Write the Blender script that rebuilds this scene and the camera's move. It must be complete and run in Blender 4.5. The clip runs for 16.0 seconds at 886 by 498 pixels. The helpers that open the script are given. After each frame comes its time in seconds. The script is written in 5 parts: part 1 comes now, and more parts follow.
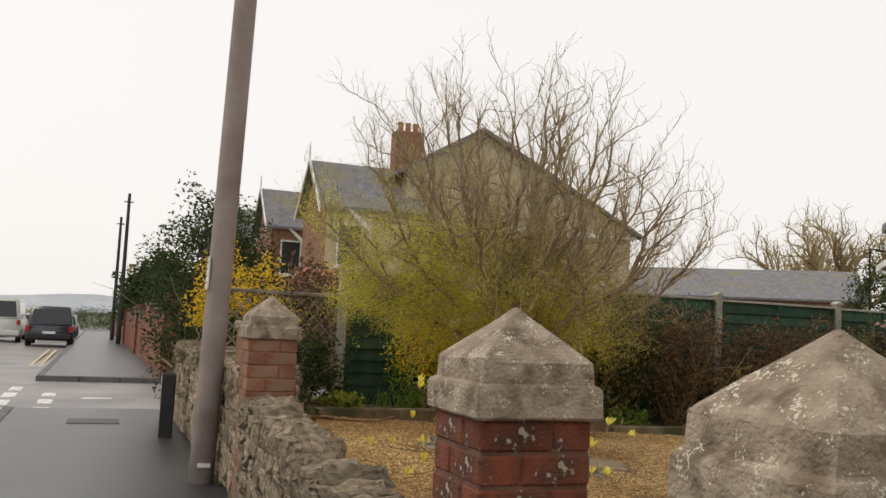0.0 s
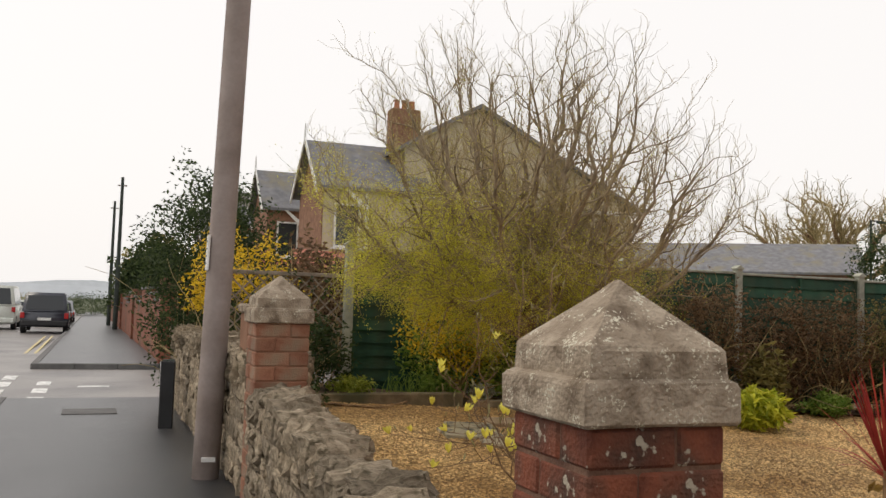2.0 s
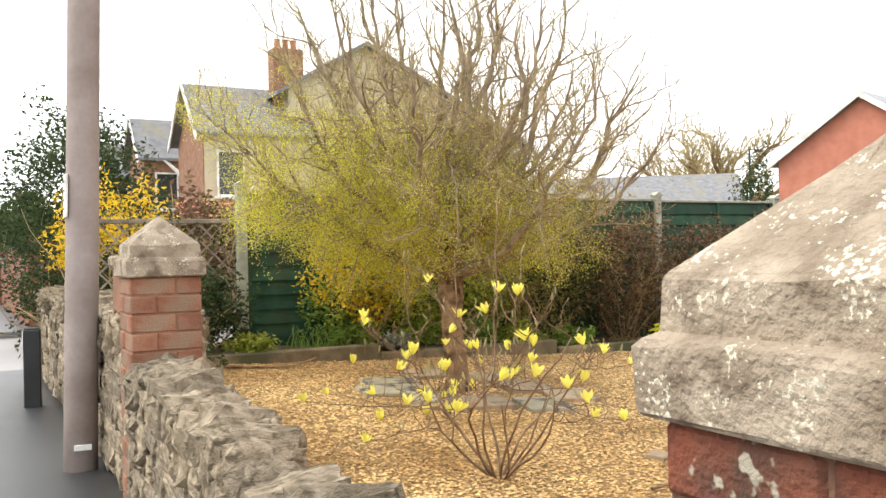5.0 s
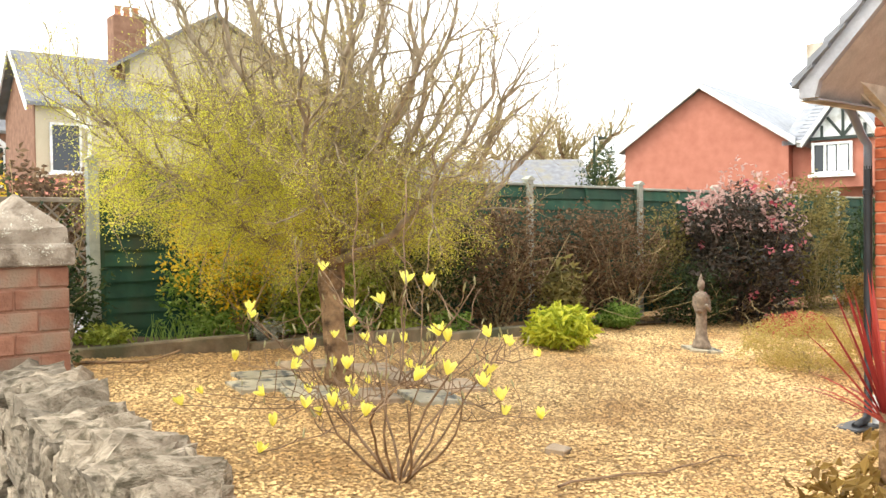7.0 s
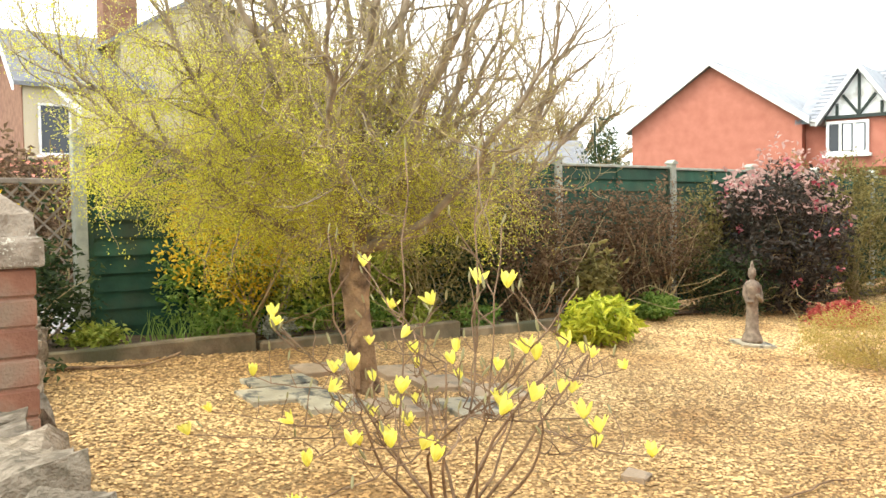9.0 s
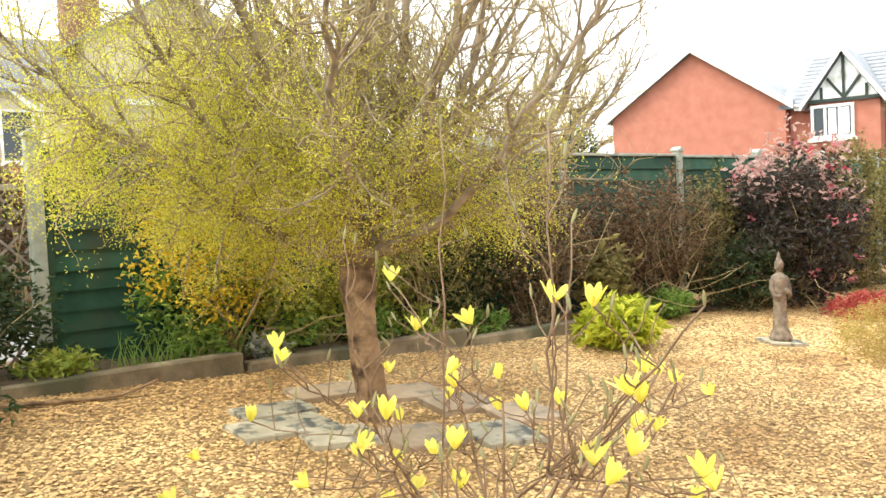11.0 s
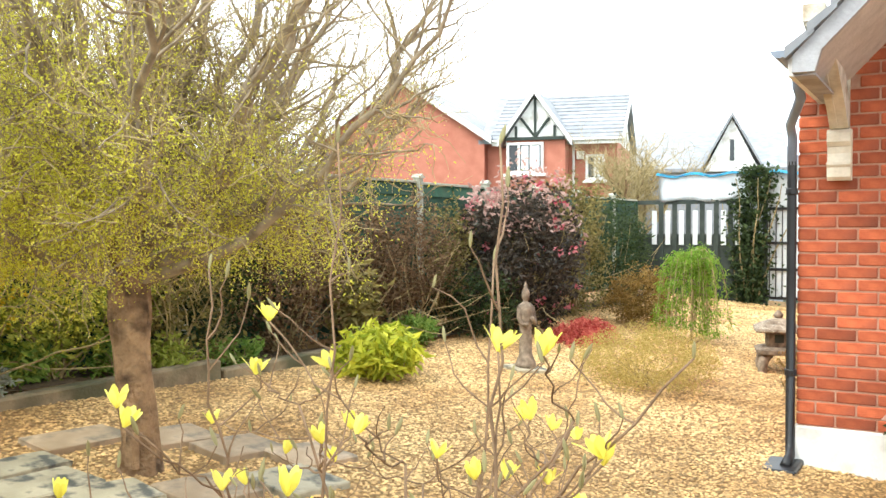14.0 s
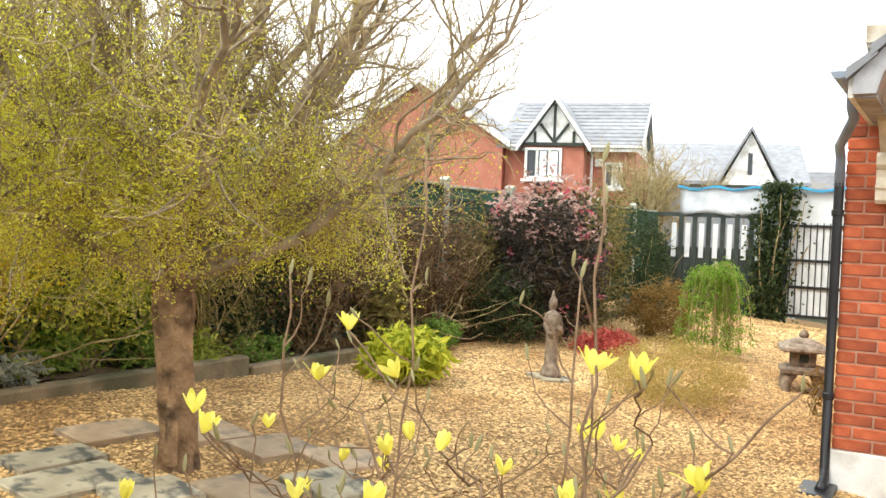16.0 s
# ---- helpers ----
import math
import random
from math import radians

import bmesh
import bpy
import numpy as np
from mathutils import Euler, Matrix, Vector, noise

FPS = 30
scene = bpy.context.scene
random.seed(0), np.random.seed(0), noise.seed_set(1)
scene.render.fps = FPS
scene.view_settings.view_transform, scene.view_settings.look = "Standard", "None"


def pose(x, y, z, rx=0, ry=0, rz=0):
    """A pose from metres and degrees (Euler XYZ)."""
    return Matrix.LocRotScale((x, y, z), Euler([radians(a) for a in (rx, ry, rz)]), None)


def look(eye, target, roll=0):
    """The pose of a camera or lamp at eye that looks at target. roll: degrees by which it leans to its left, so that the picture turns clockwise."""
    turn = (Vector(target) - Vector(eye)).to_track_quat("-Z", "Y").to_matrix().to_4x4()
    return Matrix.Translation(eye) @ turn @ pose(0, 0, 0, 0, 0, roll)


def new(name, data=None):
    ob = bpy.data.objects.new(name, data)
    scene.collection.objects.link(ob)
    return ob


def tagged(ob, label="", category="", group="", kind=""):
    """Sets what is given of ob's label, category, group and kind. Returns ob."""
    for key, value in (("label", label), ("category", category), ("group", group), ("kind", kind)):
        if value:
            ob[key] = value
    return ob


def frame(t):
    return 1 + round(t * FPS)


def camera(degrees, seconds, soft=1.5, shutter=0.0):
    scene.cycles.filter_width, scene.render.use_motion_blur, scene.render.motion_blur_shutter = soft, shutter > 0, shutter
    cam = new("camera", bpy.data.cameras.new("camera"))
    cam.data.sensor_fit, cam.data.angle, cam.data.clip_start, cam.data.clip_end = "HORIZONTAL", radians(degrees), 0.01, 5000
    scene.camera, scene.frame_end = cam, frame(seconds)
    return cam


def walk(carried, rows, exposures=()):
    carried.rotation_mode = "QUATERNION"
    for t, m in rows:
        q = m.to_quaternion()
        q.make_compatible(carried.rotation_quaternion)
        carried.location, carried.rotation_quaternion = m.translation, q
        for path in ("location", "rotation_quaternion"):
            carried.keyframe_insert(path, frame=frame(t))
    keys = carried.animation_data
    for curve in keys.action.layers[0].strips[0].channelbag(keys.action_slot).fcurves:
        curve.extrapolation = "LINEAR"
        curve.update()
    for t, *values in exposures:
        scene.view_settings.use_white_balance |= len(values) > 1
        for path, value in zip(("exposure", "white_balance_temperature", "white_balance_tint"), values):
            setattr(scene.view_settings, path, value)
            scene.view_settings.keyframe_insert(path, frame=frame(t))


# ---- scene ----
cam = camera(53.0, 16.0, soft=1.5)
PATH = [
    (0, (0.667, 0.706, 1.25), (1.382, 2.566, 1.423), 2.8),
    (0.5, (0.639, 0.767, 1.243), (1.317, 2.641, 1.418), 3.0),
    (1, (0.68, 0.878, 1.26), (1.339, 2.759, 1.426), 2.3),
    (1.5, (0.709, 1.02, 1.254), (1.385, 2.896, 1.406), 1.8),
    (2, (0.695, 1.205, 1.244), (1.422, 3.063, 1.372), 1.8),
    (2.5, (0.717, 1.359, 1.238), (1.484, 3.204, 1.328), 1.4),
    (3, (0.754, 1.465, 1.246), (1.549, 3.299, 1.3), 0.9),
    (5.3, (0.9, 2.236, 1.207), (1.905, 3.966, 1.203), -1.2),
    (5.5, (0.903, 2.309, 1.211), (1.954, 4.011, 1.204), -1.0),
    (6, (0.847, 2.421, 1.235), (2.016, 4.044, 1.213), -0.6),
    (6.5, (0.829, 2.488, 1.227), (2.059, 4.065, 1.199), -0.6),
    (7, (0.87, 2.573, 1.233), (2.11, 4.142, 1.192), -0.7),
    (7.5, (0.949, 2.77, 1.232), (2.188, 4.339, 1.185), -0.7),
    (8, (0.998, 3.043, 1.254), (2.255, 4.597, 1.19), -0.6),
    (8.5, (1.081, 3.24, 1.253), (2.332, 4.799, 1.179), -0.7),
    (9, (1.164, 3.419, 1.246), (2.414, 4.978, 1.166), -0.9),
    (11.3, (1.461, 4.195, 1.255), (2.766, 5.707, 1.17), -3.1),
    (11.5, (1.464, 4.242, 1.253), (2.789, 5.738, 1.175), -3.1),
    (12, (1.441, 4.393, 1.259), (2.848, 5.812, 1.186), -2.7),
    (12.5, (1.385, 4.535, 1.282), (2.879, 5.862, 1.204), -2.3),
    (13, (1.399, 4.628, 1.281), (2.95, 5.888, 1.208), -1.9),
    (13.5, (1.413, 4.674, 1.276), (3.036, 5.842, 1.218), -0.8),
    (14, (1.356, 4.782, 1.291), (3.092, 5.774, 1.231), -0.2),
    (14.5, (1.319, 4.884, 1.305), (3.115, 5.762, 1.244), 0.9),
    (15, (1.319, 4.936, 1.316), (3.118, 5.808, 1.254), 1.7),
    (15.5, (1.324, 4.961, 1.312), (3.091, 5.898, 1.254), 1.9),
    (16, (1.302, 4.97, 1.317), (3.029, 5.977, 1.258), 2.3),
]
EXPOSURES = [(0.0, -0.70, 7000, 12), (1.0, -0.72, 7000, 12), (1.5, -0.86, 7000, 12), (2.2, -0.50, 6950, 12), (3.0, -0.08, 6850, 11), (5.3, 0.68, 6600, 8), (7.0, 0.86, 6550, 7), (9.0, 0.93, 6450, 5), (12.0, 1.0, 6380, 4), (14.0, 1.0, 6150, 3), (15.2, 0.92, 6300, 5), (16.0, 0.68, 6450, 6)]
walk(cam, [(t, look(eye, target, roll)) for t, eye, target, roll in PATH], EXPOSURES)

# ---- world and light: bright overcast ----
world = bpy.data.worlds.new("world")
scene.world = world
world.use_nodes = True
wn, wl = world.node_tree.nodes, world.node_tree.links
sky = wn.new("ShaderNodeTexSky")
sky.sky_type, sky.sun_disc = "NISHITA", False
sky.sun_elevation, sky.sun_rotation = radians(48), radians(-62)
sky.air_density, sky.dust_density, sky.ozone_density = 1.0, 6.0, 1.0
cloud = wn.new("ShaderNodeMix")
cloud.data_type = "RGBA"
cloud.inputs[0].default_value = 0.82
cloud.inputs[7].default_value = (12.6, 12.8, 13.1, 1)
wl.new(sky.outputs[0], cloud.inputs[6])
bg = wn["Background"]
wl.new(cloud.outputs[2], bg.inputs[0])
bg.inputs[1].default_value = 0.138
sun = new("sun", bpy.data.lights.new("sun", "SUN"))
sun.data.energy, sun.data.angle, sun.data.color = 1.2, radians(16), (1.0, 0.95, 0.86)
sun.matrix_world = look((0, 0, 20), (15.9, -8.4, 0))

# ---- helpers of this scene ----
R = random.Random(7)


def mat(name, c1, c2, scale=6.0, rough=0.8, bump=0.3, fine=60.0, metal=0.0, deep=0.01, island=0.0, obj=0.0, spec=0.4, c3=None, stain=2.0):
    m = bpy.data.materials.new(name)
    m.use_nodes = True
    n, l = m.node_tree.nodes, m.node_tree.links
    b = n["Principled BSDF"]
    tc = n.new("ShaderNodeTexCoord")
    a = n.new("ShaderNodeTexNoise")
    a.inputs["Scale"].default_value, a.inputs["Detail"].default_value = scale, 6
    l.new(tc.outputs["Object"], a.inputs["Vector"])
    r = n.new("ShaderNodeValToRGB")
    r.color_ramp.elements[0].position, r.color_ramp.elements[1].position = 0.32, 0.68
    r.color_ramp.elements[0].color, r.color_ramp.elements[1].color = (*c1, 1), (*c2, 1)
    l.new(a.outputs["Fac"], r.inputs[0])
    f = n.new("ShaderNodeTexNoise")
    f.inputs["Scale"].default_value, f.inputs["Detail"].default_value = fine, 3
    l.new(tc.outputs["Object"], f.inputs["Vector"])
    col = r.outputs[0]
    if c3:
        st = n.new("ShaderNodeTexNoise")
        st.inputs["Scale"].default_value, st.inputs["Detail"].default_value = stain, 5
        l.new(tc.outputs["Object"], st.inputs["Vector"])
        rr = n.new("ShaderNodeValToRGB")
        rr.color_ramp.elements[0].position, rr.color_ramp.elements[1].position = 0.5, 0.66
        l.new(st.outputs["Fac"], rr.inputs[0])
        x = n.new("ShaderNodeMix")
        x.data_type = "RGBA"
        l.new(rr.outputs[0], x.inputs[0])
        l.new(col, x.inputs[6])
        x.inputs[7].default_value = (*c3, 1)
        col = x.outputs[2]
    h = n.new("ShaderNodeHueSaturation")
    l.new(col, h.inputs["Color"])
    amount = max(island, obj)
    mr = n.new("ShaderNodeMapRange")
    mr.inputs["To Min"].default_value, mr.inputs["To Max"].default_value = 1 - max(amount, 0.12), 1 + max(amount, 0.12)
    if island:
        g = n.new("ShaderNodeNewGeometry")
        l.new(g.outputs["Random Per Island"], mr.inputs["Value"])
    elif obj:
        g = n.new("ShaderNodeObjectInfo")
        l.new(g.outputs["Random"], mr.inputs["Value"])
    else:
        l.new(f.outputs["Fac"], mr.inputs["Value"])
    l.new(mr.outputs[0], h.inputs["Value"])
    l.new(h.outputs[0], b.inputs["Base Color"])
    b.inputs["Roughness"].default_value, b.inputs["Metallic"].default_value = rough, metal
    b.inputs["Specular IOR Level"].default_value = spec
    if bump:
        bp = n.new("ShaderNodeBump")
        bp.inputs["Strength"].default_value, bp.inputs["Distance"].default_value = bump, deep
        l.new(f.outputs["Fac"], bp.inputs["Height"])
        l.new(bp.outputs[0], b.inputs["Normal"])
    return m


def leafmat(name, c1, c2, rough=0.55, glow=0.45):
    """Leaf: colour varied per leaf, some light passing through."""
    m = bpy.data.materials.new(name)
    m.use_nodes = True
    n, l = m.node_tree.nodes, m.node_tree.links
    b, out = n["Principled BSDF"], n["Material Output"]
    g = n.new("ShaderNodeNewGeometry")
    r = n.new("ShaderNodeValToRGB")
    r.color_ramp.elements[0].color, r.color_ramp.elements[1].color = (*c1, 1), (*c2, 1)
    l.new(g.outputs["Random Per Island"], r.inputs[0])
    l.new(r.outputs[0], b.inputs["Base Color"])
    b.inputs["Roughness"].default_value = rough
    b.inputs["Specular IOR Level"].default_value = 0.3
    t = n.new("ShaderNodeBsdfTranslucent")
    l.new(r.outputs[0], t.inputs[0])
    x = n.new("ShaderNodeMixShader")
    x.inputs[0].default_value = glow
    l.new(b.outputs[0], x.inputs[1])
    l.new(t.outputs[0], x.inputs[2])
    l.new(x.outputs[0], out.inputs[0])
    return m


def thing(name, label, category, loc=(0, 0, 0), group="", kind="", rz=0.0):
    ob = new(name)
    ob.empty_display_size = 0.1
    ob.matrix_world = pose(*loc, 0, 0, rz)
    return tagged(ob, label, category, group, kind)


def link(name, me, material, parent=None, label="", smooth=False):
    if material and not me.materials:
        me.materials.append(material)
    if smooth:
        me.polygons.foreach_set("use_smooth", [True] * len(me.polygons))
    ob = new(name, me)
    if parent:
        ob.parent = parent
    if label:
        ob["label"] = label
    return ob


def part(name, bm, material, parent=None, label="", smooth=False):
    me = bpy.data.meshes.new(name)
    bm.to_mesh(me)
    bm.free()
    return link(name, me, material, parent, label, smooth)


def raw(name, verts, faces, material, parent=None, label="", smooth=False):
    me = bpy.data.meshes.new(name)
    me.from_pydata(verts, [], faces)
    me.update()
    return link(name, me, material, parent, label, smooth)


def box(x0, x1, y0, y1, z0, z1, bev=0.0, bm=None):
    bm = bm or bmesh.new()
    made = bmesh.ops.create_cube(bm, size=1.0)["verts"]
    for v in made:
        v.co = Vector((x0 + (v.co.x + 0.5) * (x1 - x0), y0 + (v.co.y + 0.5) * (y1 - y0), z0 + (v.co.z + 0.5) * (z1 - z0)))
    if bev:
        es = {e for v in made for e in v.link_edges}
        bmesh.ops.bevel(bm, geom=list(es), offset=bev, segments=1, affect="EDGES")
    return bm


def prism(points, axis, a, b, bm=None):
    """A polygon in the plane across axis, drawn out from a to b."""
    bm = bm or bmesh.new()
    put = {"x": lambda p, t: (t, p[0], p[1]), "y": lambda p, t: (p[0], t, p[1]), "z": lambda p, t: (p[0], p[1], t)}[axis]
    lo, hi = [bm.verts.new(put(p, a)) for p in points], [bm.verts.new(put(p, b)) for p in points]
    n = len(points)
    bm.faces.new(lo), bm.faces.new(hi)
    for i in range(n):
        bm.faces.new((lo[i], lo[(i + 1) % n], hi[(i + 1) % n], hi[i]))
    bmesh.ops.recalc_face_normals(bm, faces=bm.faces)
    return bm


def lathe(profile, sides=16, bm=None, at=(0, 0, 0)):
    bm = bm or bmesh.new()
    rings = [[bm.verts.new((at[0] + r * math.cos(2 * math.pi * k / sides), at[1] + r * math.sin(2 * math.pi * k / sides), at[2] + z)) for k in range(sides)] for r, z in profile]
    for a, b in zip(rings, rings[1:]):
        for k in range(sides):
            bm.faces.new((a[k], a[(k + 1) % sides], b[(k + 1) % sides], b[k]))
    bm.faces.new(rings[0][::-1]), bm.faces.new(rings[-1])
    return bm


def tubes(paths, sides=4):
    """Vertices and faces of tapered tubes; a path is a list of (point, radius)."""
    vs, fs = [], []
    for path in paths:
        base, u = len(vs), None
        for i, (p, r) in enumerate(path):
            q0, q1 = path[max(i - 1, 0)][0], path[min(i + 1, len(path) - 1)][0]
            d = (q1 - q0).normalized() if (q1 - q0).length > 1e-6 else Vector((0, 0, 1))
            if u is not None:
                u = u - d * u.dot(d)
            u = u.normalized() if u is not None and u.length > 1e-3 else d.orthogonal().normalized()
            w = d.cross(u)
            for k in range(sides):
                a = 2 * math.pi * k / sides
                vs.append(p + u * (r * math.cos(a)) + w * (r * math.sin(a)))
        for i in range(len(path) - 1):
            for k in range(sides):
                a, b = base + i * sides + k, base + i * sides + (k + 1) % sides
                fs.append((a, b, b + sides, a + sides))
        fs.append(tuple(base + (len(path) - 1) * sides + k for k in range(sides)))
    return vs, fs


def wiggle(p, d, length, r0, r1, n, bend, lift=0.0, rng=R):
    """A crooked twig from p along d."""
    out, d = [(p.copy(), r0)], d.normalized()
    for i in range(1, n + 1):
        d = (d + Vector((rng.gauss(0, bend), rng.gauss(0, bend), rng.gauss(0, bend) + lift))).normalized()
        p = p + d * (length / n)
        out.append((p.copy(), r0 + (r1 - r0) * i / n))
    return out


def leaves(points, size, ratio=0.45, droop=0.2, rng=R, jitter=0.4):
    """Small bent leaves, one at each point."""
    vs, fs = [], []
    for p in points:
        s = size * (1 + rng.uniform(-jitter, jitter))
        d = Vector((rng.gauss(0, 1), rng.gauss(0, 1), rng.gauss(0, 0.7) - droop)).normalized()
        u = d.cross(Vector((rng.gauss(0, 1), rng.gauss(0, 1), rng.gauss(0, 1)))).normalized() * (s * ratio * 0.5)
        b = len(vs)
        up = d.cross(u).normalized() * s * 0.12
        vs += [p, p + d * s * 0.5 + u + up, p + d * s - up, p + d * s * 0.5 - u + up]
        fs += [(b, b + 1, b + 2), (b, b + 2, b + 3)]
    return vs, fs


def blob_points(n, c, r, rng=R, shell=0.55, rough=0.25, seed=0.0):
    """Points in an uneven ellipsoid, most of them near its skin."""
    out, c = [], Vector(c)
    while len(out) < n:
        v = Vector((rng.gauss(0, 1), rng.gauss(0, 1), rng.gauss(0, 1))).normalized()
        k = 1 + rough * 2 * noise.noise(v * 2.2 + Vector((seed, seed * 0.7, 3.1)))
        t = shell + (1 - shell) * rng.random() ** 0.6
        if noise.noise(Vector((v.x * r[0], v.y * r[1], v.z * r[2])) * 4.5 * t + Vector((seed, 0, 0))) < -0.22:
            continue
        out.append(c + Vector((v.x * r[0], v.y * r[1], v.z * r[2])) * (k * t))
    return out


def shrub(name, label, category, base, size, n, leaf, material, stemmat, ratio=0.45, shell=0.5, stems=14, rough=0.25, sit=0.5, seed=1.0, group="", bare=0.0):
    """A bush: crooked stems and many single leaves. size: width, depth, height."""
    rng = random.Random(int(seed * 97) + n)
    t = thing(name, label, category, base, group)
    w, d, h = size
    paths = []
    for i in range(stems):
        a = rng.uniform(0, 6.28)
        paths.append(wiggle(Vector((rng.gauss(0, 0.03), rng.gauss(0, 0.03), -0.03)), Vector((math.cos(a) * w * 0.6, math.sin(a) * d * 0.6, h)), h * rng.uniform(0.7, 0.95), 0.008, 0.0025, 8, 0.24, 0.02, rng))
    for q in paths:
        raw("stem", *tubes([q], 4), stemmat, t)
    pts = [p for p in blob_points(n, (0, 0, h * sit), (w / 2, d / 2, h * 0.52), rng, shell, rough, seed) if p.z > max(0.01, bare * h)]
    f = raw("foliage", *leaves(pts, leaf, ratio, 0.2, rng), material, t)
    f["kind"] = "stuff"
    return t


def gz(x, y):
    """Height of the gravel."""
    xx = x if x < 11 else 11 + (x - 11) * 0.25
    return -0.3926 - 0.0395 * xx + 0.0870 * min(y, 10.4)


def pz(y):
    """Height of the pavement and the road beside it, which falls away gently."""
    return 0.04 - 0.0105 * max(0.0, y - 7)


# ---- materials ----
M_stone = mat("rubble_stone", (0.15, 0.112, 0.072), (0.42, 0.345, 0.25), 3.5, 0.92, 0.8, 26, obj=0.35, c3=(0.13, 0.105, 0.066), stain=6, deep=0.012)
M_mortar = mat("mortar", (0.28, 0.21, 0.155), (0.44, 0.36, 0.28), 12, 0.95, 0.6, 90)
M_pmortar = mat("pier_mortar", (0.09, 0.043, 0.028), (0.17, 0.095, 0.062), 18, 0.95, 0.6, 90)
M_cap = mat("cap_concrete", (0.22, 0.17, 0.12), (0.40, 0.33, 0.25), 14, 0.93, 0.9, 110, c3=(0.15, 0.11, 0.075), stain=16, deep=0.009)


def lichen(m, colour, scale, low, high):
    """Adds small pale crusts in loose colonies to a stone material."""
    n, l = m.node_tree.nodes, m.node_tree.links
    b = n["Principled BSDF"]
    tc = n.new("ShaderNodeTexCoord")
    spots, colony = n.new("ShaderNodeTexNoise"), n.new("ShaderNodeTexNoise")
    spots.inputs["Scale"].default_value, spots.inputs["Detail"].default_value = scale, 2
    colony.inputs["Scale"].default_value, colony.inputs["Detail"].default_value = scale * 0.12, 3
    both, ramp, mix = n.new("ShaderNodeMath"), n.new("ShaderNodeValToRGB"), n.new("ShaderNodeMix")
    both.operation, mix.data_type = "MULTIPLY", "RGBA"
    l.new(tc.outputs["Object"], spots.inputs["Vector"])
    l.new(tc.outputs["Object"], colony.inputs["Vector"])
    l.new(spots.outputs["Fac"], both.inputs[0])
    l.new(colony.outputs["Fac"], both.inputs[1])
    ramp.color_ramp.elements[0].position, ramp.color_ramp.elements[1].position = low, high
    l.new(both.outputs[0], ramp.inputs[0])
    l.new(ramp.outputs[0], mix.inputs[0])
    l.new(b.inputs["Base Color"].links[0].from_socket, mix.inputs[6])
    mix.inputs[7].default_value = (*colour, 1)
    l.new(mix.outputs[2], b.inputs["Base Color"])


lichen(M_cap, (0.56, 0.52, 0.41), 170, 0.335, 0.375)
M_brick = mat("red_brick", (0.29, 0.062, 0.026), (0.52, 0.135, 0.055), 9, 0.88, 0.5, 120, obj=0.34, c3=(0.22, 0.06, 0.034), stain=1.6)
M_hmortar = mat("house_mortar", (0.34, 0.17, 0.11), (0.45, 0.27, 0.19), 12, 0.95, 0.6, 90)
M_pbrick = mat("pier_brick", (0.12, 0.034, 0.018), (0.27, 0.08, 0.04), 16, 0.88, 0.7, 120, obj=0.28, c3=(0.07, 0.036, 0.024), stain=8)
lichen(M_pbrick, (0.36, 0.32, 0.25), 55, 0.375, 0.42)
M_worn = mat("worn_brick", (0.18, 0.072, 0.04), (0.31, 0.145, 0.088), 12, 0.9, 0.5, 120, obj=0.15, c3=(0.22, 0.15, 0.10), stain=6)
M_wmortar = mat("worn_mortar", (0.18, 0.085, 0.052), (0.29, 0.15, 0.095), 18, 0.95, 0.6, 90)
M_redwall = mat("far_brick", (0.40, 0.145, 0.095), (0.48, 0.19, 0.13), 3, 0.9, 0.2, 40)
M_brownwall = mat("street_brick", (0.16, 0.055, 0.035), (0.26, 0.10, 0.06), 5, 0.9, 0.5, 30, c3=(0.12, 0.09, 0.06), stain=0.8)
M_white = mat("white_paint", (0.72, 0.72, 0.70), (0.82, 0.82, 0.80), 4, 0.6, 0.1, 60, c3=(0.55, 0.53, 0.48), stain=3)
M_timber = mat("weathered_timber", (0.30, 0.25, 0.18), (0.50, 0.42, 0.32), 8, 0.85, 0.5, 60, c3=(0.20, 0.17, 0.12))
M_pale = mat("pale_weathered_paint", (0.50, 0.45, 0.36), (0.70, 0.65, 0.55), 9, 0.75, 0.4, 60, c3=(0.38, 0.31, 0.22), stain=6)
M_soffit = mat("grey_painted_boards", (0.42, 0.385, 0.35), (0.55, 0.51, 0.47), 9, 0.8, 0.4, 60)
M_barge = mat("faded_grey_paint", (0.30, 0.30, 0.315), (0.42, 0.42, 0.44), 7, 0.7, 0.3, 60, c3=(0.25, 0.235, 0.22), stain=4)
M_sleeper = mat("sleeper_timber", (0.13, 0.095, 0.055), (0.30, 0.23, 0.14), 6, 0.9, 0.6, 50, c3=(0.09, 0.085, 0.045))
M_green = mat("green_fence_paint", (0.012, 0.046, 0.026), (0.028, 0.085, 0.046), 5, 0.8, 0.4, 40, obj=0.25, c3=(0.045, 0.062, 0.034))
M_post = mat("post_timber", (0.26, 0.27, 0.22), (0.42, 0.42, 0.34), 9, 0.88, 0.5, 60)
M_trellis = mat("trellis_timber", (0.19, 0.15, 0.115), (0.36, 0.30, 0.24), 9, 0.88, 0.5, 60)
M_dark = mat("dark_timber", (0.025, 0.035, 0.03), (0.05, 0.06, 0.05), 6, 0.8, 0.4, 50)
M_gravel = mat("gravel_bed", (0.21, 0.11, 0.04), (0.40, 0.245, 0.095), 40, 0.95, 1.0, 160)
M_pebble = mat("pebble", (0.35, 0.20, 0.072), (0.64, 0.43, 0.19), 1.3, 0.8, 0.0, 30, island=0.6)
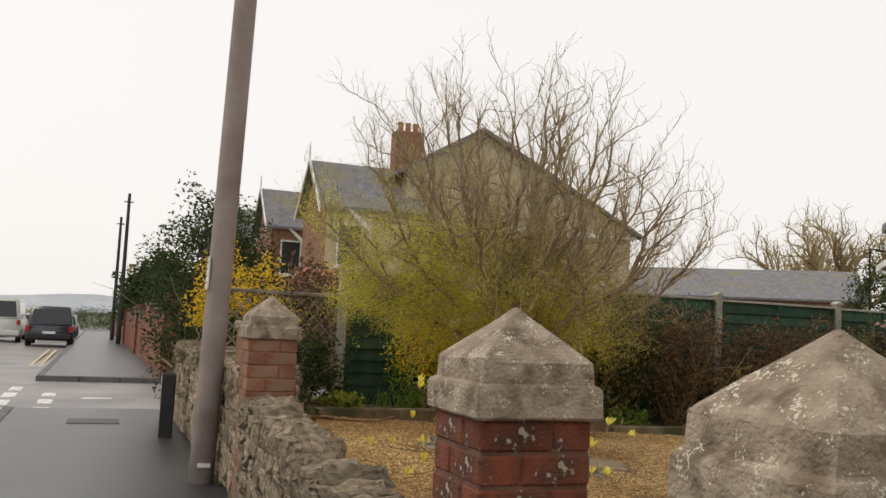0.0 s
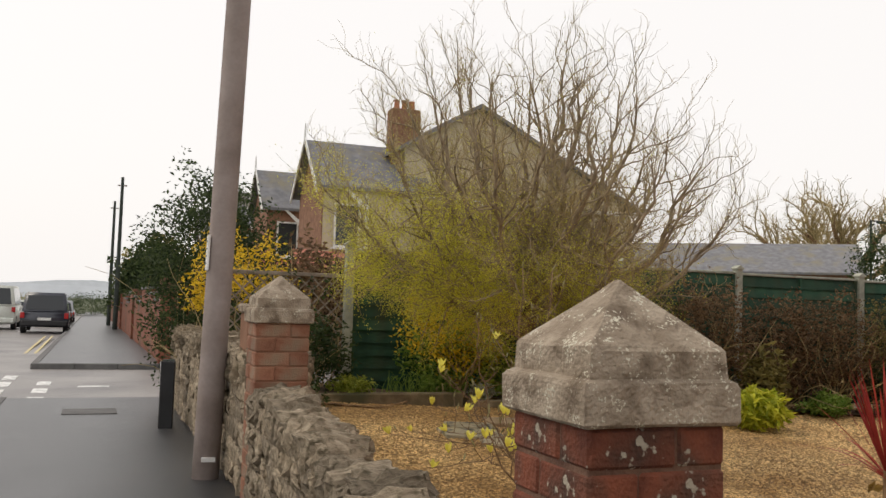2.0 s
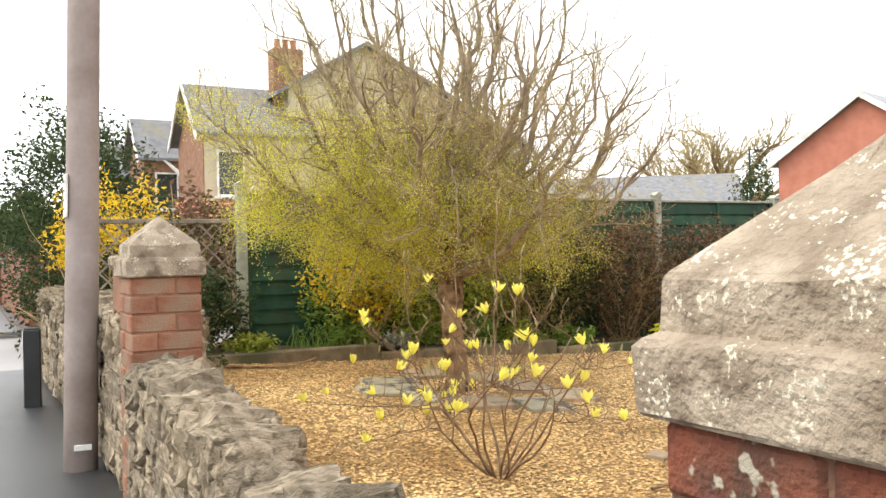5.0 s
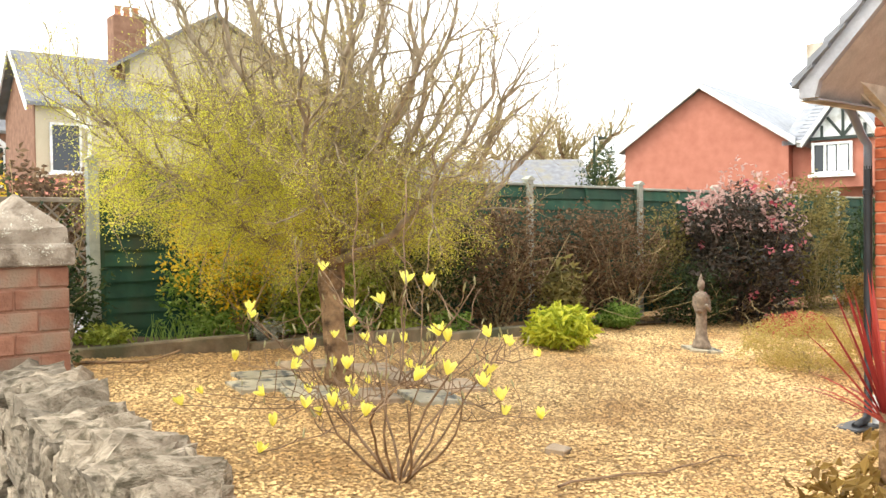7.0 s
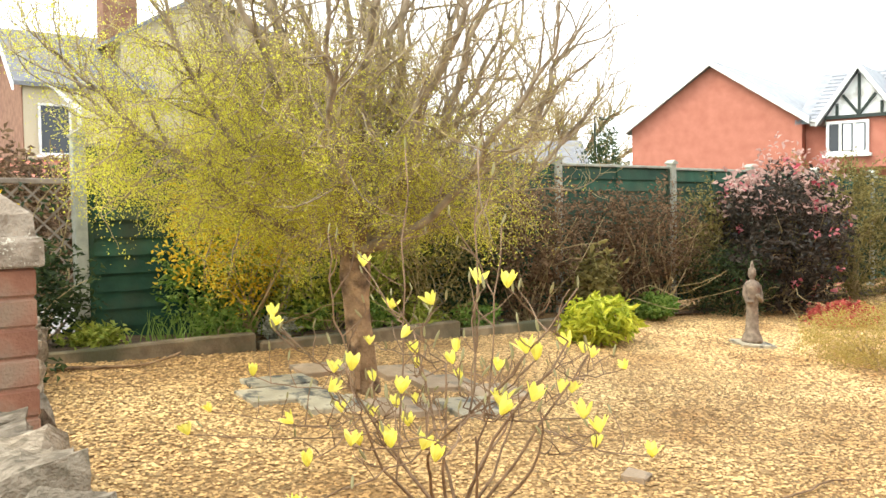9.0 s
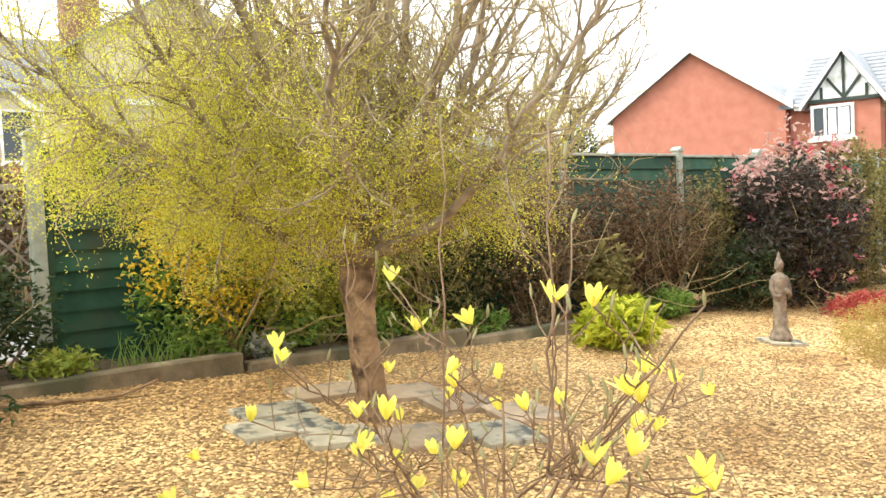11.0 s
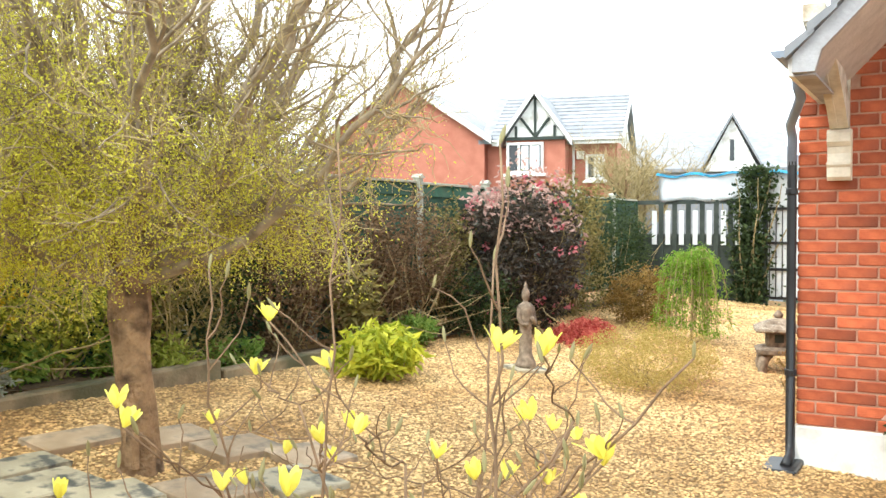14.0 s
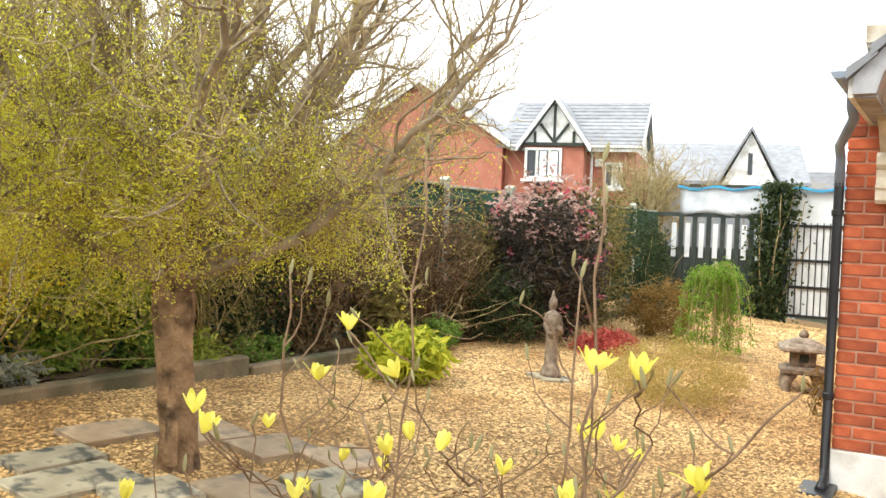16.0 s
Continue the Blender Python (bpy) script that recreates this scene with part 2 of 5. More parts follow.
M_soil = mat("soil", (0.06, 0.038, 0.02), (0.16, 0.105, 0.055), 9, 0.95, 1.0, 60)
M_slab = mat("paving_slab", (0.27, 0.235, 0.16), (0.46, 0.405, 0.285), 5, 0.7, 0.4, 120, obj=0.2, c3=(0.075, 0.075, 0.065), stain=11)
M_slab_tan = mat("tan_paving_slab", (0.30, 0.215, 0.13), (0.47, 0.35, 0.23), 5, 0.7, 0.4, 120, obj=0.15, c3=(0.20, 0.16, 0.11), stain=7)
M_tarmac = mat("wet_tarmac", (0.034, 0.035, 0.037), (0.068, 0.068, 0.070), 1.1, 0.34, 0.3, 220, spec=0.5, c3=(0.05, 0.05, 0.052), stain=1.5)
M_road = mat("road_tarmac", (0.17, 0.155, 0.145), (0.25, 0.23, 0.215), 0.8, 0.40, 0.4, 160, spec=0.6, c3=(0.12, 0.11, 0.105), stain=0.5)
M_kerb = mat("kerb_stone", (0.085, 0.082, 0.08), (0.15, 0.145, 0.14), 6, 0.7, 0.4, 80)
M_line = mat("road_paint", (0.62, 0.62, 0.60), (0.8, 0.8, 0.78), 10, 0.6, 0.2, 90, c3=(0.35, 0.35, 0.34), stain=7)
M_yellow = mat("yellow_line", (0.50, 0.42, 0.20), (0.62, 0.53, 0.28), 10, 0.6, 0.2, 90)
M_bark = mat("tree_bark", (0.17, 0.10, 0.05), (0.42, 0.27, 0.145), 9, 0.95, 1.0, 45, c3=(0.075, 0.045, 0.024), stain=7, deep=0.02)
M_twig = mat("twig_bark", (0.24, 0.175, 0.075), (0.47, 0.375, 0.19), 8, 0.85, 0.2, 60)
M_limb = mat("limb_bark", (0.16, 0.12, 0.075), (0.40, 0.32, 0.22), 12, 0.92, 0.6, 50)
M_mtwig = mat("magnolia_bark", (0.14, 0.085, 0.045), (0.28, 0.18, 0.105), 12, 0.8, 0.3, 80)
M_pole = mat("pole_timber", (0.21, 0.165, 0.145), (0.33, 0.275, 0.255), 3, 0.7, 0.3, 40)
M_slate = mat("slate_roof", (0.13, 0.13, 0.14), (0.21, 0.21, 0.22), 3, 0.6, 0.4, 30, c3=(0.20, 0.18, 0.13), stain=1.0)
M_tile = mat("grey_tile", (0.22, 0.23, 0.25), (0.32, 0.33, 0.35), 4, 0.6, 0.3, 30, obj=0.1)
M_render = mat("cream_render", (0.46, 0.39, 0.27), (0.56, 0.48, 0.34), 1.0, 0.9, 0.2, 30)
M_house = mat("brown_house_brick", (0.20, 0.10, 0.06), (0.30, 0.16, 0.10), 4, 0.9, 0.3, 30)
M_black = mat("black_plastic", (0.012, 0.012, 0.013), (0.022, 0.022, 0.024), 5, 0.35, 0.1, 60)
M_statue = mat("stone_statue", (0.12, 0.09, 0.065), (0.34, 0.265, 0.19), 18, 0.85, 0.7, 90)
M_terra = mat("terracotta", (0.38, 0.13, 0.06), (0.50, 0.20, 0.10), 7, 0.85, 0.3, 70, c3=(0.42, 0.30, 0.22), stain=5)
M_tarp = mat("white_tarp", (0.68, 0.72, 0.76), (0.82, 0.84, 0.86), 2, 0.5, 0.3, 8)
M_blue = mat("blue_tarp", (0.03, 0.30, 0.50), (0.06, 0.42, 0.62), 4, 0.45, 0.3, 20)
M_corbel = mat("cream_stone", (0.58, 0.50, 0.38), (0.72, 0.64, 0.52), 9, 0.8, 0.3, 70)
M_gutter = mat("blue_grey_plastic", (0.16, 0.19, 0.25), (0.24, 0.28, 0.35), 5, 0.35, 0.1, 60)
M_metal = mat("painted_metal", (0.60, 0.63, 0.64), (0.74, 0.76, 0.76), 3, 0.5, 0.1, 40)
M_car = mat("dark_car_paint", (0.035, 0.04, 0.055), (0.05, 0.055, 0.07), 2, 0.25, 0.0, 10, spec=0.6)
M_van = mat("pale_van_paint", (0.62, 0.64, 0.58), (0.7, 0.72, 0.66), 2, 0.3, 0.0, 10)
M_silver = mat("silver_paint", (0.40, 0.42, 0.45), (0.5, 0.52, 0.55), 2, 0.3, 0.0, 10, metal=0.3)
M_tyre = mat("tyre", (0.012, 0.012, 0.012), (0.025, 0.025, 0.025), 8, 0.85, 0.2, 50)
M_redlamp = mat("red_lens", (0.35, 0.01, 0.01), (0.45, 0.02, 0.02), 4, 0.2, 0.0, 10)
M_glass = bpy.data.materials.new("window_glass")
M_glass.use_nodes = True
gb = M_glass.node_tree.nodes["Principled BSDF"]
gb.inputs["Base Color"].default_value = (0.03, 0.035, 0.04, 1)
gb.inputs["Roughness"].default_value = 0.06
# Distance haze is put into the hills' pale blue-grey base colour.
M_hazed_hill = mat("hazed_far_hill", (0.42, 0.45, 0.48), (0.50, 0.53, 0.56), 0.01, 1.0, 0.0, 0.1)
M_field = mat("far_ground", (0.10, 0.12, 0.07), (0.16, 0.17, 0.11), 0.05, 0.95, 0.0, 1)
L_willow = leafmat("willow_leaf", (0.52, 0.50, 0.05), (0.84, 0.80, 0.13), 0.55, 0.6)
L_dark = leafmat("evergreen_leaf", (0.018, 0.034, 0.012), (0.085, 0.12, 0.04))
L_camellia = leafmat("camellia_leaf", (0.024, 0.022, 0.016), (0.115, 0.088, 0.064), 0.35)
L_fresh = leafmat("fresh_shrub_leaf", (0.20, 0.26, 0.03), (0.56, 0.58, 0.12))
L_pink = leafmat("pink_petal", (0.45, 0.06, 0.09), (0.75, 0.30, 0.32))
L_blush = leafmat("blush_leaf", (0.36, 0.20, 0.165), (0.68, 0.49, 0.42))
L_yellow = leafmat("forsythia_petal", (0.58, 0.39, 0.02), (0.92, 0.68, 0.06))
L_lime = leafmat("lime_leaf", (0.26, 0.32, 0.02), (0.72, 0.70, 0.08))
L_mid = leafmat("garden_leaf", (0.09, 0.19, 0.025), (0.34, 0.45, 0.10))
L_fern = leafmat("weeping_conifer_leaf", (0.14, 0.28, 0.02), (0.34, 0.50, 0.07))
L_bronze = leafmat("bronze_conifer_leaf", (0.15, 0.085, 0.02), (0.42, 0.28, 0.08))
L_olive = leafmat("olive_leaf", (0.11, 0.095, 0.03), (0.36, 0.30, 0.10))
L_brown = leafmat("dead_brown_leaf", (0.085, 0.05, 0.026), (0.29, 0.185, 0.10))
L_maple = leafmat("maple_leaf", (0.40, 0.31, 0.07), (0.64, 0.52, 0.19))
L_red = leafmat("red_azalea_leaf", (0.38, 0.045, 0.04), (0.68, 0.20, 0.15))
L_cord = leafmat("cordyline_leaf", (0.22, 0.02, 0.02), (0.45, 0.07, 0.05), 0.4)
L_mag = leafmat("magnolia_petal", (0.80, 0.74, 0.10), (0.92, 0.86, 0.22))
L_pale = leafmat("pale_grey_leaf", (0.34, 0.36, 0.27), (0.68, 0.68, 0.56))
L_bud = leafmat("magnolia_bud", (0.32, 0.29, 0.14), (0.55, 0.50, 0.28))


# ---- ground, road and pavement ----
def strip(name, x0, x1, y0, y1, top, thick, material, label, n=24):
    """A slab along the street that follows its gentle fall."""
    bm = bmesh.new()
    rows = []
    for i in range(n + 1):
        y = y0 + (y1 - y0) * i / n
        z = pz(y) + top
        rows.append([bm.verts.new(c) for c in ((x0, y, z), (x1, y, z), (x1, y, z - thick), (x0, y, z - thick))])
    for a, b in zip(rows, rows[1:]):
        for k in range(4):
            bm.faces.new((a[k], a[(k + 1) % 4], b[(k + 1) % 4], b[k]))
    bm.faces.new(rows[0]), bm.faces.new(rows[-1])
    bmesh.ops.recalc_face_normals(bm, faces=bm.faces)
    return tagged(part(name, bm, material), label, name.split("_")[0], kind="structure")


tagged(raw("ground", [(-3000, -3000, -2.2), (3000, -3000, -2.2), (3000, 3000, -2.2), (-3000, 3000, -2.2)], [(0, 1, 2, 3)], M_field), "dull green land reaching to the horizon", "ground", kind="structure")
strip("road", -9.0, -0.36, -12, 150, -0.11, 0.6, M_road, "grey tarmac road, slightly damp", 60)
strip("side_road", -0.36, 14.0, 13.28, 19.9, -0.105, 0.55, M_road, "grey tarmac mouth of a side road")
strip("pavement", -0.22, 1.62, -12, 13.14, 0.0, 0.6, M_tarmac, "dark wet tarmac pavement")
strip("pavement_far", -0.22, 2.05, 20.05, 150, 0.0, 0.6, M_tarmac, "dark wet tarmac pavement beyond the side road", 60)
strip("pavement_opposite", -12.0, -9.12, -12, 150, 0.0, 0.6, M_tarmac, "dark tarmac pavement across the road", 60)
for y0, y1 in ((-12, 13.14), (20.05, 120)):
    k = thing("kerb", "row of worn grey concrete kerb stones", "kerb", kind="structure")
    y = y0
    while y < min(y1, 60):
        part("kerb_stone", prism([(-0.35, pz(y) - 0.3), (-0.21, pz(y) - 0.3), (-0.21, pz(y) + 0.006), (-0.33, pz(y) + 0.006), (-0.35, pz(y) - 0.02)], "y", y, min(y + 0.905, y1)), M_kerb, k)
        y += 0.915
for y0 in (13.15, 19.9):
    k = thing("kerb", "dropped kerb of worn grey concrete across the side road mouth", "kerb", kind="structure")
    for i in range(3):
        part("kerb_stone", box(-0.34 + i * 0.78, 0.43 + i * 0.78, y0, y0 + 0.125, pz(y0) - 0.3, pz(y0) + (0.004 if y0 > 15 else -0.05), 0.012), M_kerb, k)


def marking(x0, x1, y0, y1, material=M_line, label="worn white painted road dash"):
    z = pz((y0 + y1) / 2) - 0.108
    tagged(part("road_marking", box(x0, x1, y0, y1, z - 0.01, z + 0.006), material), label, "road marking", "give way dashes", "structure")


for i in range(4):
    marking(-0.62, -0.42, 13.3 + i * 1.35, 14.1 + i * 1.35)
    if i < 3:
        marking(-0.05, 0.15, 13.6 + i * 1.3, 14.3 + i * 1.3)
marking(0.35, 0.75, 13.5, 13.75)
marking(0.55, 1.0, 15.9, 16.1)
for x in (-0.62, -0.85):
    tagged(part("road_marking", box(x, x + 0.07, 17.8, 36, pz(27) - 0.112, pz(27) - 0.098), M_yellow), "faded double yellow line beside the kerb", "road marking", "yellow lines", "structure")
# inspection cover in the pavement
tagged(part("manhole_cover", box(0.45, 1.0, 11.3, 11.75, pz(11) - 0.02, pz(11) + 0.006, 0.004), M_kerb), "flat grey inspection cover set in the pavement", "manhole cover", kind="structure")

# gravel bed
NX, NY = 70, 60
vs, fs = [], []
for j in range(NY + 1):
    for i in range(NX + 1):
        x, y = 1.66 + 17.6 * i / NX, -6 + 16.4 * j / NY
        vs.append((x, y, gz(x, y) + 0.012 * noise.noise(Vector((x * 1.4, y * 1.4, 0)))))
for j in range(NY):
    for i in range(NX):
        a = j * (NX + 1) + i
        fs.append((a, a + 1, a + NX + 2, a + NX + 1))
gravel_bed = tagged(raw("gravel_bed", vs, fs, M_gravel, smooth=True), "golden gravel bed covering the front garden", "gravel", kind="structure")


def pebbles(n, x0, x1, y0, y1, size, seed):
    rg = np.random.default_rng(seed)
    px, py = rg.uniform(x0, x1, n), rg.uniform(y0, y1, n)
    unit = np.array([(1, 0, 0), (0, 1, 0), (-1, 0, 0), (0, -1, 0), (0, 0, 1)], float)
    s = size * rg.uniform(0.6, 1.5, (n, 1, 1)) * np.array([1.0, 0.7, 0.42])
    a = rg.uniform(0, 6.283, n)
    v = unit[None] * s * rg.uniform(0.75, 1.25, (n, 5, 3))
    v[:, 4, :2] += rg.normal(0, size * 0.25, (n, 2))
    ca, sa = np.cos(a)[:, None], np.sin(a)[:, None]
    w = np.stack([v[..., 0] * ca - v[..., 1] * sa + px[:, None], v[..., 0] * sa + v[..., 1] * ca + py[:, None], v[..., 2]], -1)
    base = np.array([gz(x, y) + 0.012 * noise.noise(Vector((x * 1.4, y * 1.4, 0))) for x, y in zip(px, py)])
    w[..., 2] += (base + rg.uniform(-0.004, 0.008, n))[:, None]
    f = np.array([(0, 1, 4), (1, 2, 4), (2, 3, 4), (3, 0, 4)])[None] + 5 * np.arange(n)[:, None, None]
    me = bpy.data.meshes.new("gravel")
    me.vertices.add(n * 5)
    me.vertices.foreach_set("co", w.reshape(-1))
    me.loops.add(n * 12)
    me.loops.foreach_set("vertex_index", f.reshape(-1).astype(np.int32))
    me.polygons.add(n * 4)
    me.polygons.foreach_set("loop_start", np.arange(0, n * 12, 3, dtype=np.int32))
    me.update(calc_edges=True)
    me.validate()
    return tagged(link("gravel", me, M_pebble), "loose golden and cream pebbles strewn over the bed", "gravel", kind="stuff")


pebbles(135000, 1.8, 7.4, 3.4, 9.6, 0.0128, 3)
pebbles(70000, 7.4, 14.0, 5.2, 9.6, 0.0165, 4)
pebbles(22000, 1.75, 7.0, -3.0, 3.4, 0.024, 5)
pebbles(14000, 14.0, 18.2, 5.6, 9.6, 0.03, 6)


# ---- front wall: piers and rubble ----
def brick_mesh(lx, ly, lz):
    bm = box(-lx / 2, lx / 2, -ly / 2, ly / 2, -lz / 2, lz / 2, 0.006)
    me = bpy.data.meshes.new("brick")
    bm.to_mesh(me)
    bm.free()
    return me


PB = brick_mesh(0.171, 0.098, 0.067)
WB = brick_mesh(0.175, 0.098, 0.0695)


def pier(x, y, z0, apex, label, worn=False):
    t = thing("gate_pier", label, "pier", (x, y, z0), "front wall piers")
    top = apex - 0.245 - z0
    part("core", box(-0.131, 0.131, -0.131, 0.131, -0.3, top), M_wmortar if worn else M_pmortar, t)
    me = WB if worn else PB
    me.materials or me.materials.append(M_worn if worn else M_pbrick)
    c, z = 0, top - 0.036
    while z > 0.0:
        for k in range(4):
            o = link("brick", me, None, t)
            a = k * math.pi / 2
            sx, sy = (0.05, -0.0865) if c % 2 else (-0.05, -0.0865)
            o.matrix_basis = Matrix.Translation((0, 0, z)) @ Matrix.Rotation(a, 4, "Z") @ Matrix.Translation((sx, sy + R.uniform(-0.002, 0.002), 0))
        c, z = c + 1, z - 0.0735
    bm = bmesh.new()
    rings = []
    for h, w in ((0, 0.148), (0.006, 0.153), (0.062, 0.153), (0.072, 0.149), (0.078, 0.137), (0.125, 0.135), (0.132, 0.130), (0.175, 0.083), (0.218, 0.034), (0.246, 0.004)):
        rings.append([bm.verts.new((sx * w + R.gauss(0, 0.0015), sy * w + R.gauss(0, 0.0015), top + h + R.gauss(0, 0.001))) for sx, sy in ((-1, -1), (0, -1), (1, -1), (1, 0), (1, 1), (0, 1), (-1, 1), (-1, 0))])
    for a, b in zip(rings, rings[1:]):
        for k in range(8):
            bm.faces.new((a[k], a[(k + 1) % 8], b[(k + 1) % 8], b[k]))
    bm.faces.new(rings[0][::-1]), bm.faces.new(rings[-1])
    part("cap", bm, M_cap, t, "weathered lichen-spotted concrete pyramid cap")
    return t


WX = 1.585
pier(WX, 1.62, pz(1.6), 1.27, "red brick gate pier with a weathered pyramid cap")
pier(WX, 2.60, pz(2.6), 1.30, "red brick gate pier with a lichen-spotted pyramid cap")
pier(WX + 0.02, 5.86, pz(5.8), 1.375, "worn brown brick pier with pyramid cap at the rubble wall's end", True)


def stone_meshes(n):
    out = []
    for i in range(n):
        bm = bmesh.new()
        bmesh.ops.create_cube(bm, size=1.0)
        bmesh.ops.subdivide_edges(bm, edges=bm.edges[:], cuts=3, use_grid_fill=True)
        for v in bm.verts:
            d = v.co.normalized()
            v.co = v.co * 0.76 + d * 0.15
            v.co += d * (0.26 * noise.noise(d * 2.1 + Vector((i * 3.7, 0, 0))) + 0.13 * noise.noise(d * 5.5 + Vector((0, i * 2.3, 0)))) + Vector((R.gauss(0, 0.022), R.gauss(0, 0.022), R.gauss(0, 0.022)))
        me = bpy.data.meshes.new("stone")
        bm.to_mesh(me)
        bm.free()
        me.materials.append(M_stone)
        out.append(me)
    return out


STONES = stone_meshes(14)


def rubble(label, x, y0, y1, top, thick, course=0.105, wide=0.17, ragged=True):
    """A rubble wall along y: a mortar core, faced with stones, and upright stones on top. top: height at a given y."""
    t = thing("rubble_wall", label, "wall", (0, 0, 0), kind="structure")
    bm = bmesh.new()
    rows, n = [], 14
    for i in range(n + 1):
        y = y0 + (y1 - y0) * i / n
        zt = top(y) - 0.06
        rows.append([bm.verts.new(c) for c in ((x - thick / 2 + 0.025, y, pz(y) - 0.5), (x + thick / 2 - 0.025, y, pz(y) - 0.5), (x + thick / 2 - 0.025, y, zt), (x - thick / 2 + 0.025, y, zt))])
    for a, b in zip(rows, rows[1:]):
        for k in range(4):
            bm.faces.new((a[k], a[(k + 1) % 4], b[(k + 1) % 4], b[k]))
    bm.faces.new(rows[0]), bm.faces.new(rows[-1])
    bmesh.ops.recalc_face_normals(bm, faces=bm.faces)
    part("core", bm, M_mortar, t)
    for side in (-1, 1):
        z = pz(y0) + 0.02
        row = 0
        while z < top(y0) + 0.2:
            y = y0 + (0.06 if row % 2 else 0.0)
            while y < y1:
                w = wide * R.uniform(0.6, 1.35)
                if z + course * 0.5 < top(y) - 0.04 and y + w * 0.5 < y1:
                    o = link("stone", R.choice(STONES), None, t)
                    o.matrix_basis = Matrix.LocRotScale((x + side * (thick / 2 - 0.035), y + w / 2, z + course / 2), Euler((R.uniform(-0.12, 0.12), R.uniform(-0.1, 0.1), R.uniform(-0.08, 0.08))), (0.10, w * 1.02, course * R.uniform(0.95, 1.15)))
                y += w
            z += course
            row += 1
    if ragged:
        y = y0 + 0.02
        while y < y1 - 0.04:
            w = R.uniform(0.035, 0.10)
            h = R.uniform(0.11, 0.22)
            o = link("stone", R.choice(STONES), None, t)
            o.matrix_basis = Matrix.LocRotScale((x + R.uniform(-0.02, 0.02), y + w / 2, top(y) - h * 0.5 + R.uniform(-0.035, 0.04)), Euler((R.uniform(-0.4, 0.4), R.uniform(-0.2, 0.2), R.uniform(-0.3, 0.3))), (thick * R.uniform(0.95, 1.15), w * 1.1, h))
            y += w * 0.92
    return t


def wall_top(y):
    return 0.815 - 0.125 * max(0.0, min(1.0, (5.05 - y) / 1.25)) - 0.04 * max(0.0, min(1.0, (3.6 - y) / 0.8)) + 0.015 * math.sin(y * 9)


rubble("low rubble stone garden wall with ragged upright coping", WX - 0.055, 2.76, 5.62, wall_top, 0.19, 0.10, 0.15)
rubble("low rubble stone wall running on along the pavement", WX + 0.13, 6.05, 12.2, lambda y: 0.93 + 0.04 * math.sin(y * 2.3) - 0.012 * (y - 6), 0.24, 0.14, 0.24)
rubble("low rubble stone wall beside the gate pier", WX, -2.0, 1.46, lambda y: 0.72, 0.24, 0.14, 0.24)
# neighbour's plain brick pier and street wall beyond the side road
np_ = thing("brick_pier", "plain brown brick pier with a flat stone top", "pier", (1.76, 7.02, pz(7)), "front wall piers")
part("shaft", box(-0.15, 0.15, -0.15, 0.15, -0.2, 1.12, 0.01), M_house, np_)
part("coping", box(-0.17, 0.17, -0.17, 0.17, 1.12, 1.18, 0.012), M_cap, np_)

sw = thing("street_wall", "long brown brick wall lining the far pavement", "wall", kind="structure")
for i in range(20):
    y = 20.2 + i * 3.0
    h = 1.25 + 0.18 * ((i * 7) % 3)
    part("brickwork", box(2.06, 2.3, y, y + 2.97, pz(y) - 0.6, pz(y) + h, 0.01), M_brownwall, sw)
    part("coping", box(2.02, 2.34, y, y + 2.98, pz(y) + h, pz(y) + h + 0.07, 0.012), M_kerb, sw)
for i in range(3):
    part("buttress", box(1.98, 2.36, 20.1 + i * 14, 20.5 + i * 14, pz(20) - 0.6, pz(20) + 1.75 - 0.15 * i, 0.012), M_brownwall, sw)

# ---- telegraph pole and street furniture ----
tp = thing("telegraph_pole", "tall grey-brown wooden telegraph pole standing on the pavement", "pole", (1.465, 7.45, pz(7.4)))
tp.matrix_world = pose(1.465, 7.45, pz(7.4), 0, 1.3, 0)
part("shaft", lathe([(0.092, -0.3), (0.09, 0.5), (0.086, 3), (0.078, 6), (0.072, 8.5)], 18), M_pole, tp, smooth=True)
part("sign_plate", box(-0.098, -0.082, -0.06, 0.02, 1.40, 1.64, 0.003), M_white, tp, "small pale sign plate")
for i in range(4):
    part("sign_bar", box(-0.1015, -0.0975, -0.045, 0.005, 1.44 + i * 0.05, 1.452 + i * 0.05), M_black, tp)
part("reflector", box(-0.045, 0.045, -0.101, -0.084, 0.12, 0.15, 0.002), M_white, tp, "white reflective strip")
bl = thing("marker_post", "short square black marker post with a white plate", "marker post", (1.40, 10.1, pz(10)), rz=-8)
part("post", box(-0.065, 0.065, -0.065, 0.065, -0.05, 0.63, 0.008), M_black, bl)
part("cap", box(-0.055, 0.055, -0.055, 0.055, 0.632, 0.642, 0.003), M_dark, bl)
part("plate", box(-0.072, -0.066, -0.055, 0.055, 0.46, 0.62, 0.002), M_white, bl, "small white plate")


def far_pole(x, y, h, lean=0.0):
    t = thing("telegraph_pole", "thin dark telegraph pole far down the street", "pole", (x, y, pz(y)), "distant poles")
    part("shaft", lathe([(0.12, -0.5), (0.07, h)], 8), M_dark, t)
    part("crossarm", box(-0.22, 0.22, -0.03, 0.03, h - 0.45, h - 0.38), M_pole, t)


far_pole(1.75, 47, 7.4), far_pole(1.6, 56, 7.2), far_pole(-9.6, 80, 8), far_pole(-9.8, 55, 7)


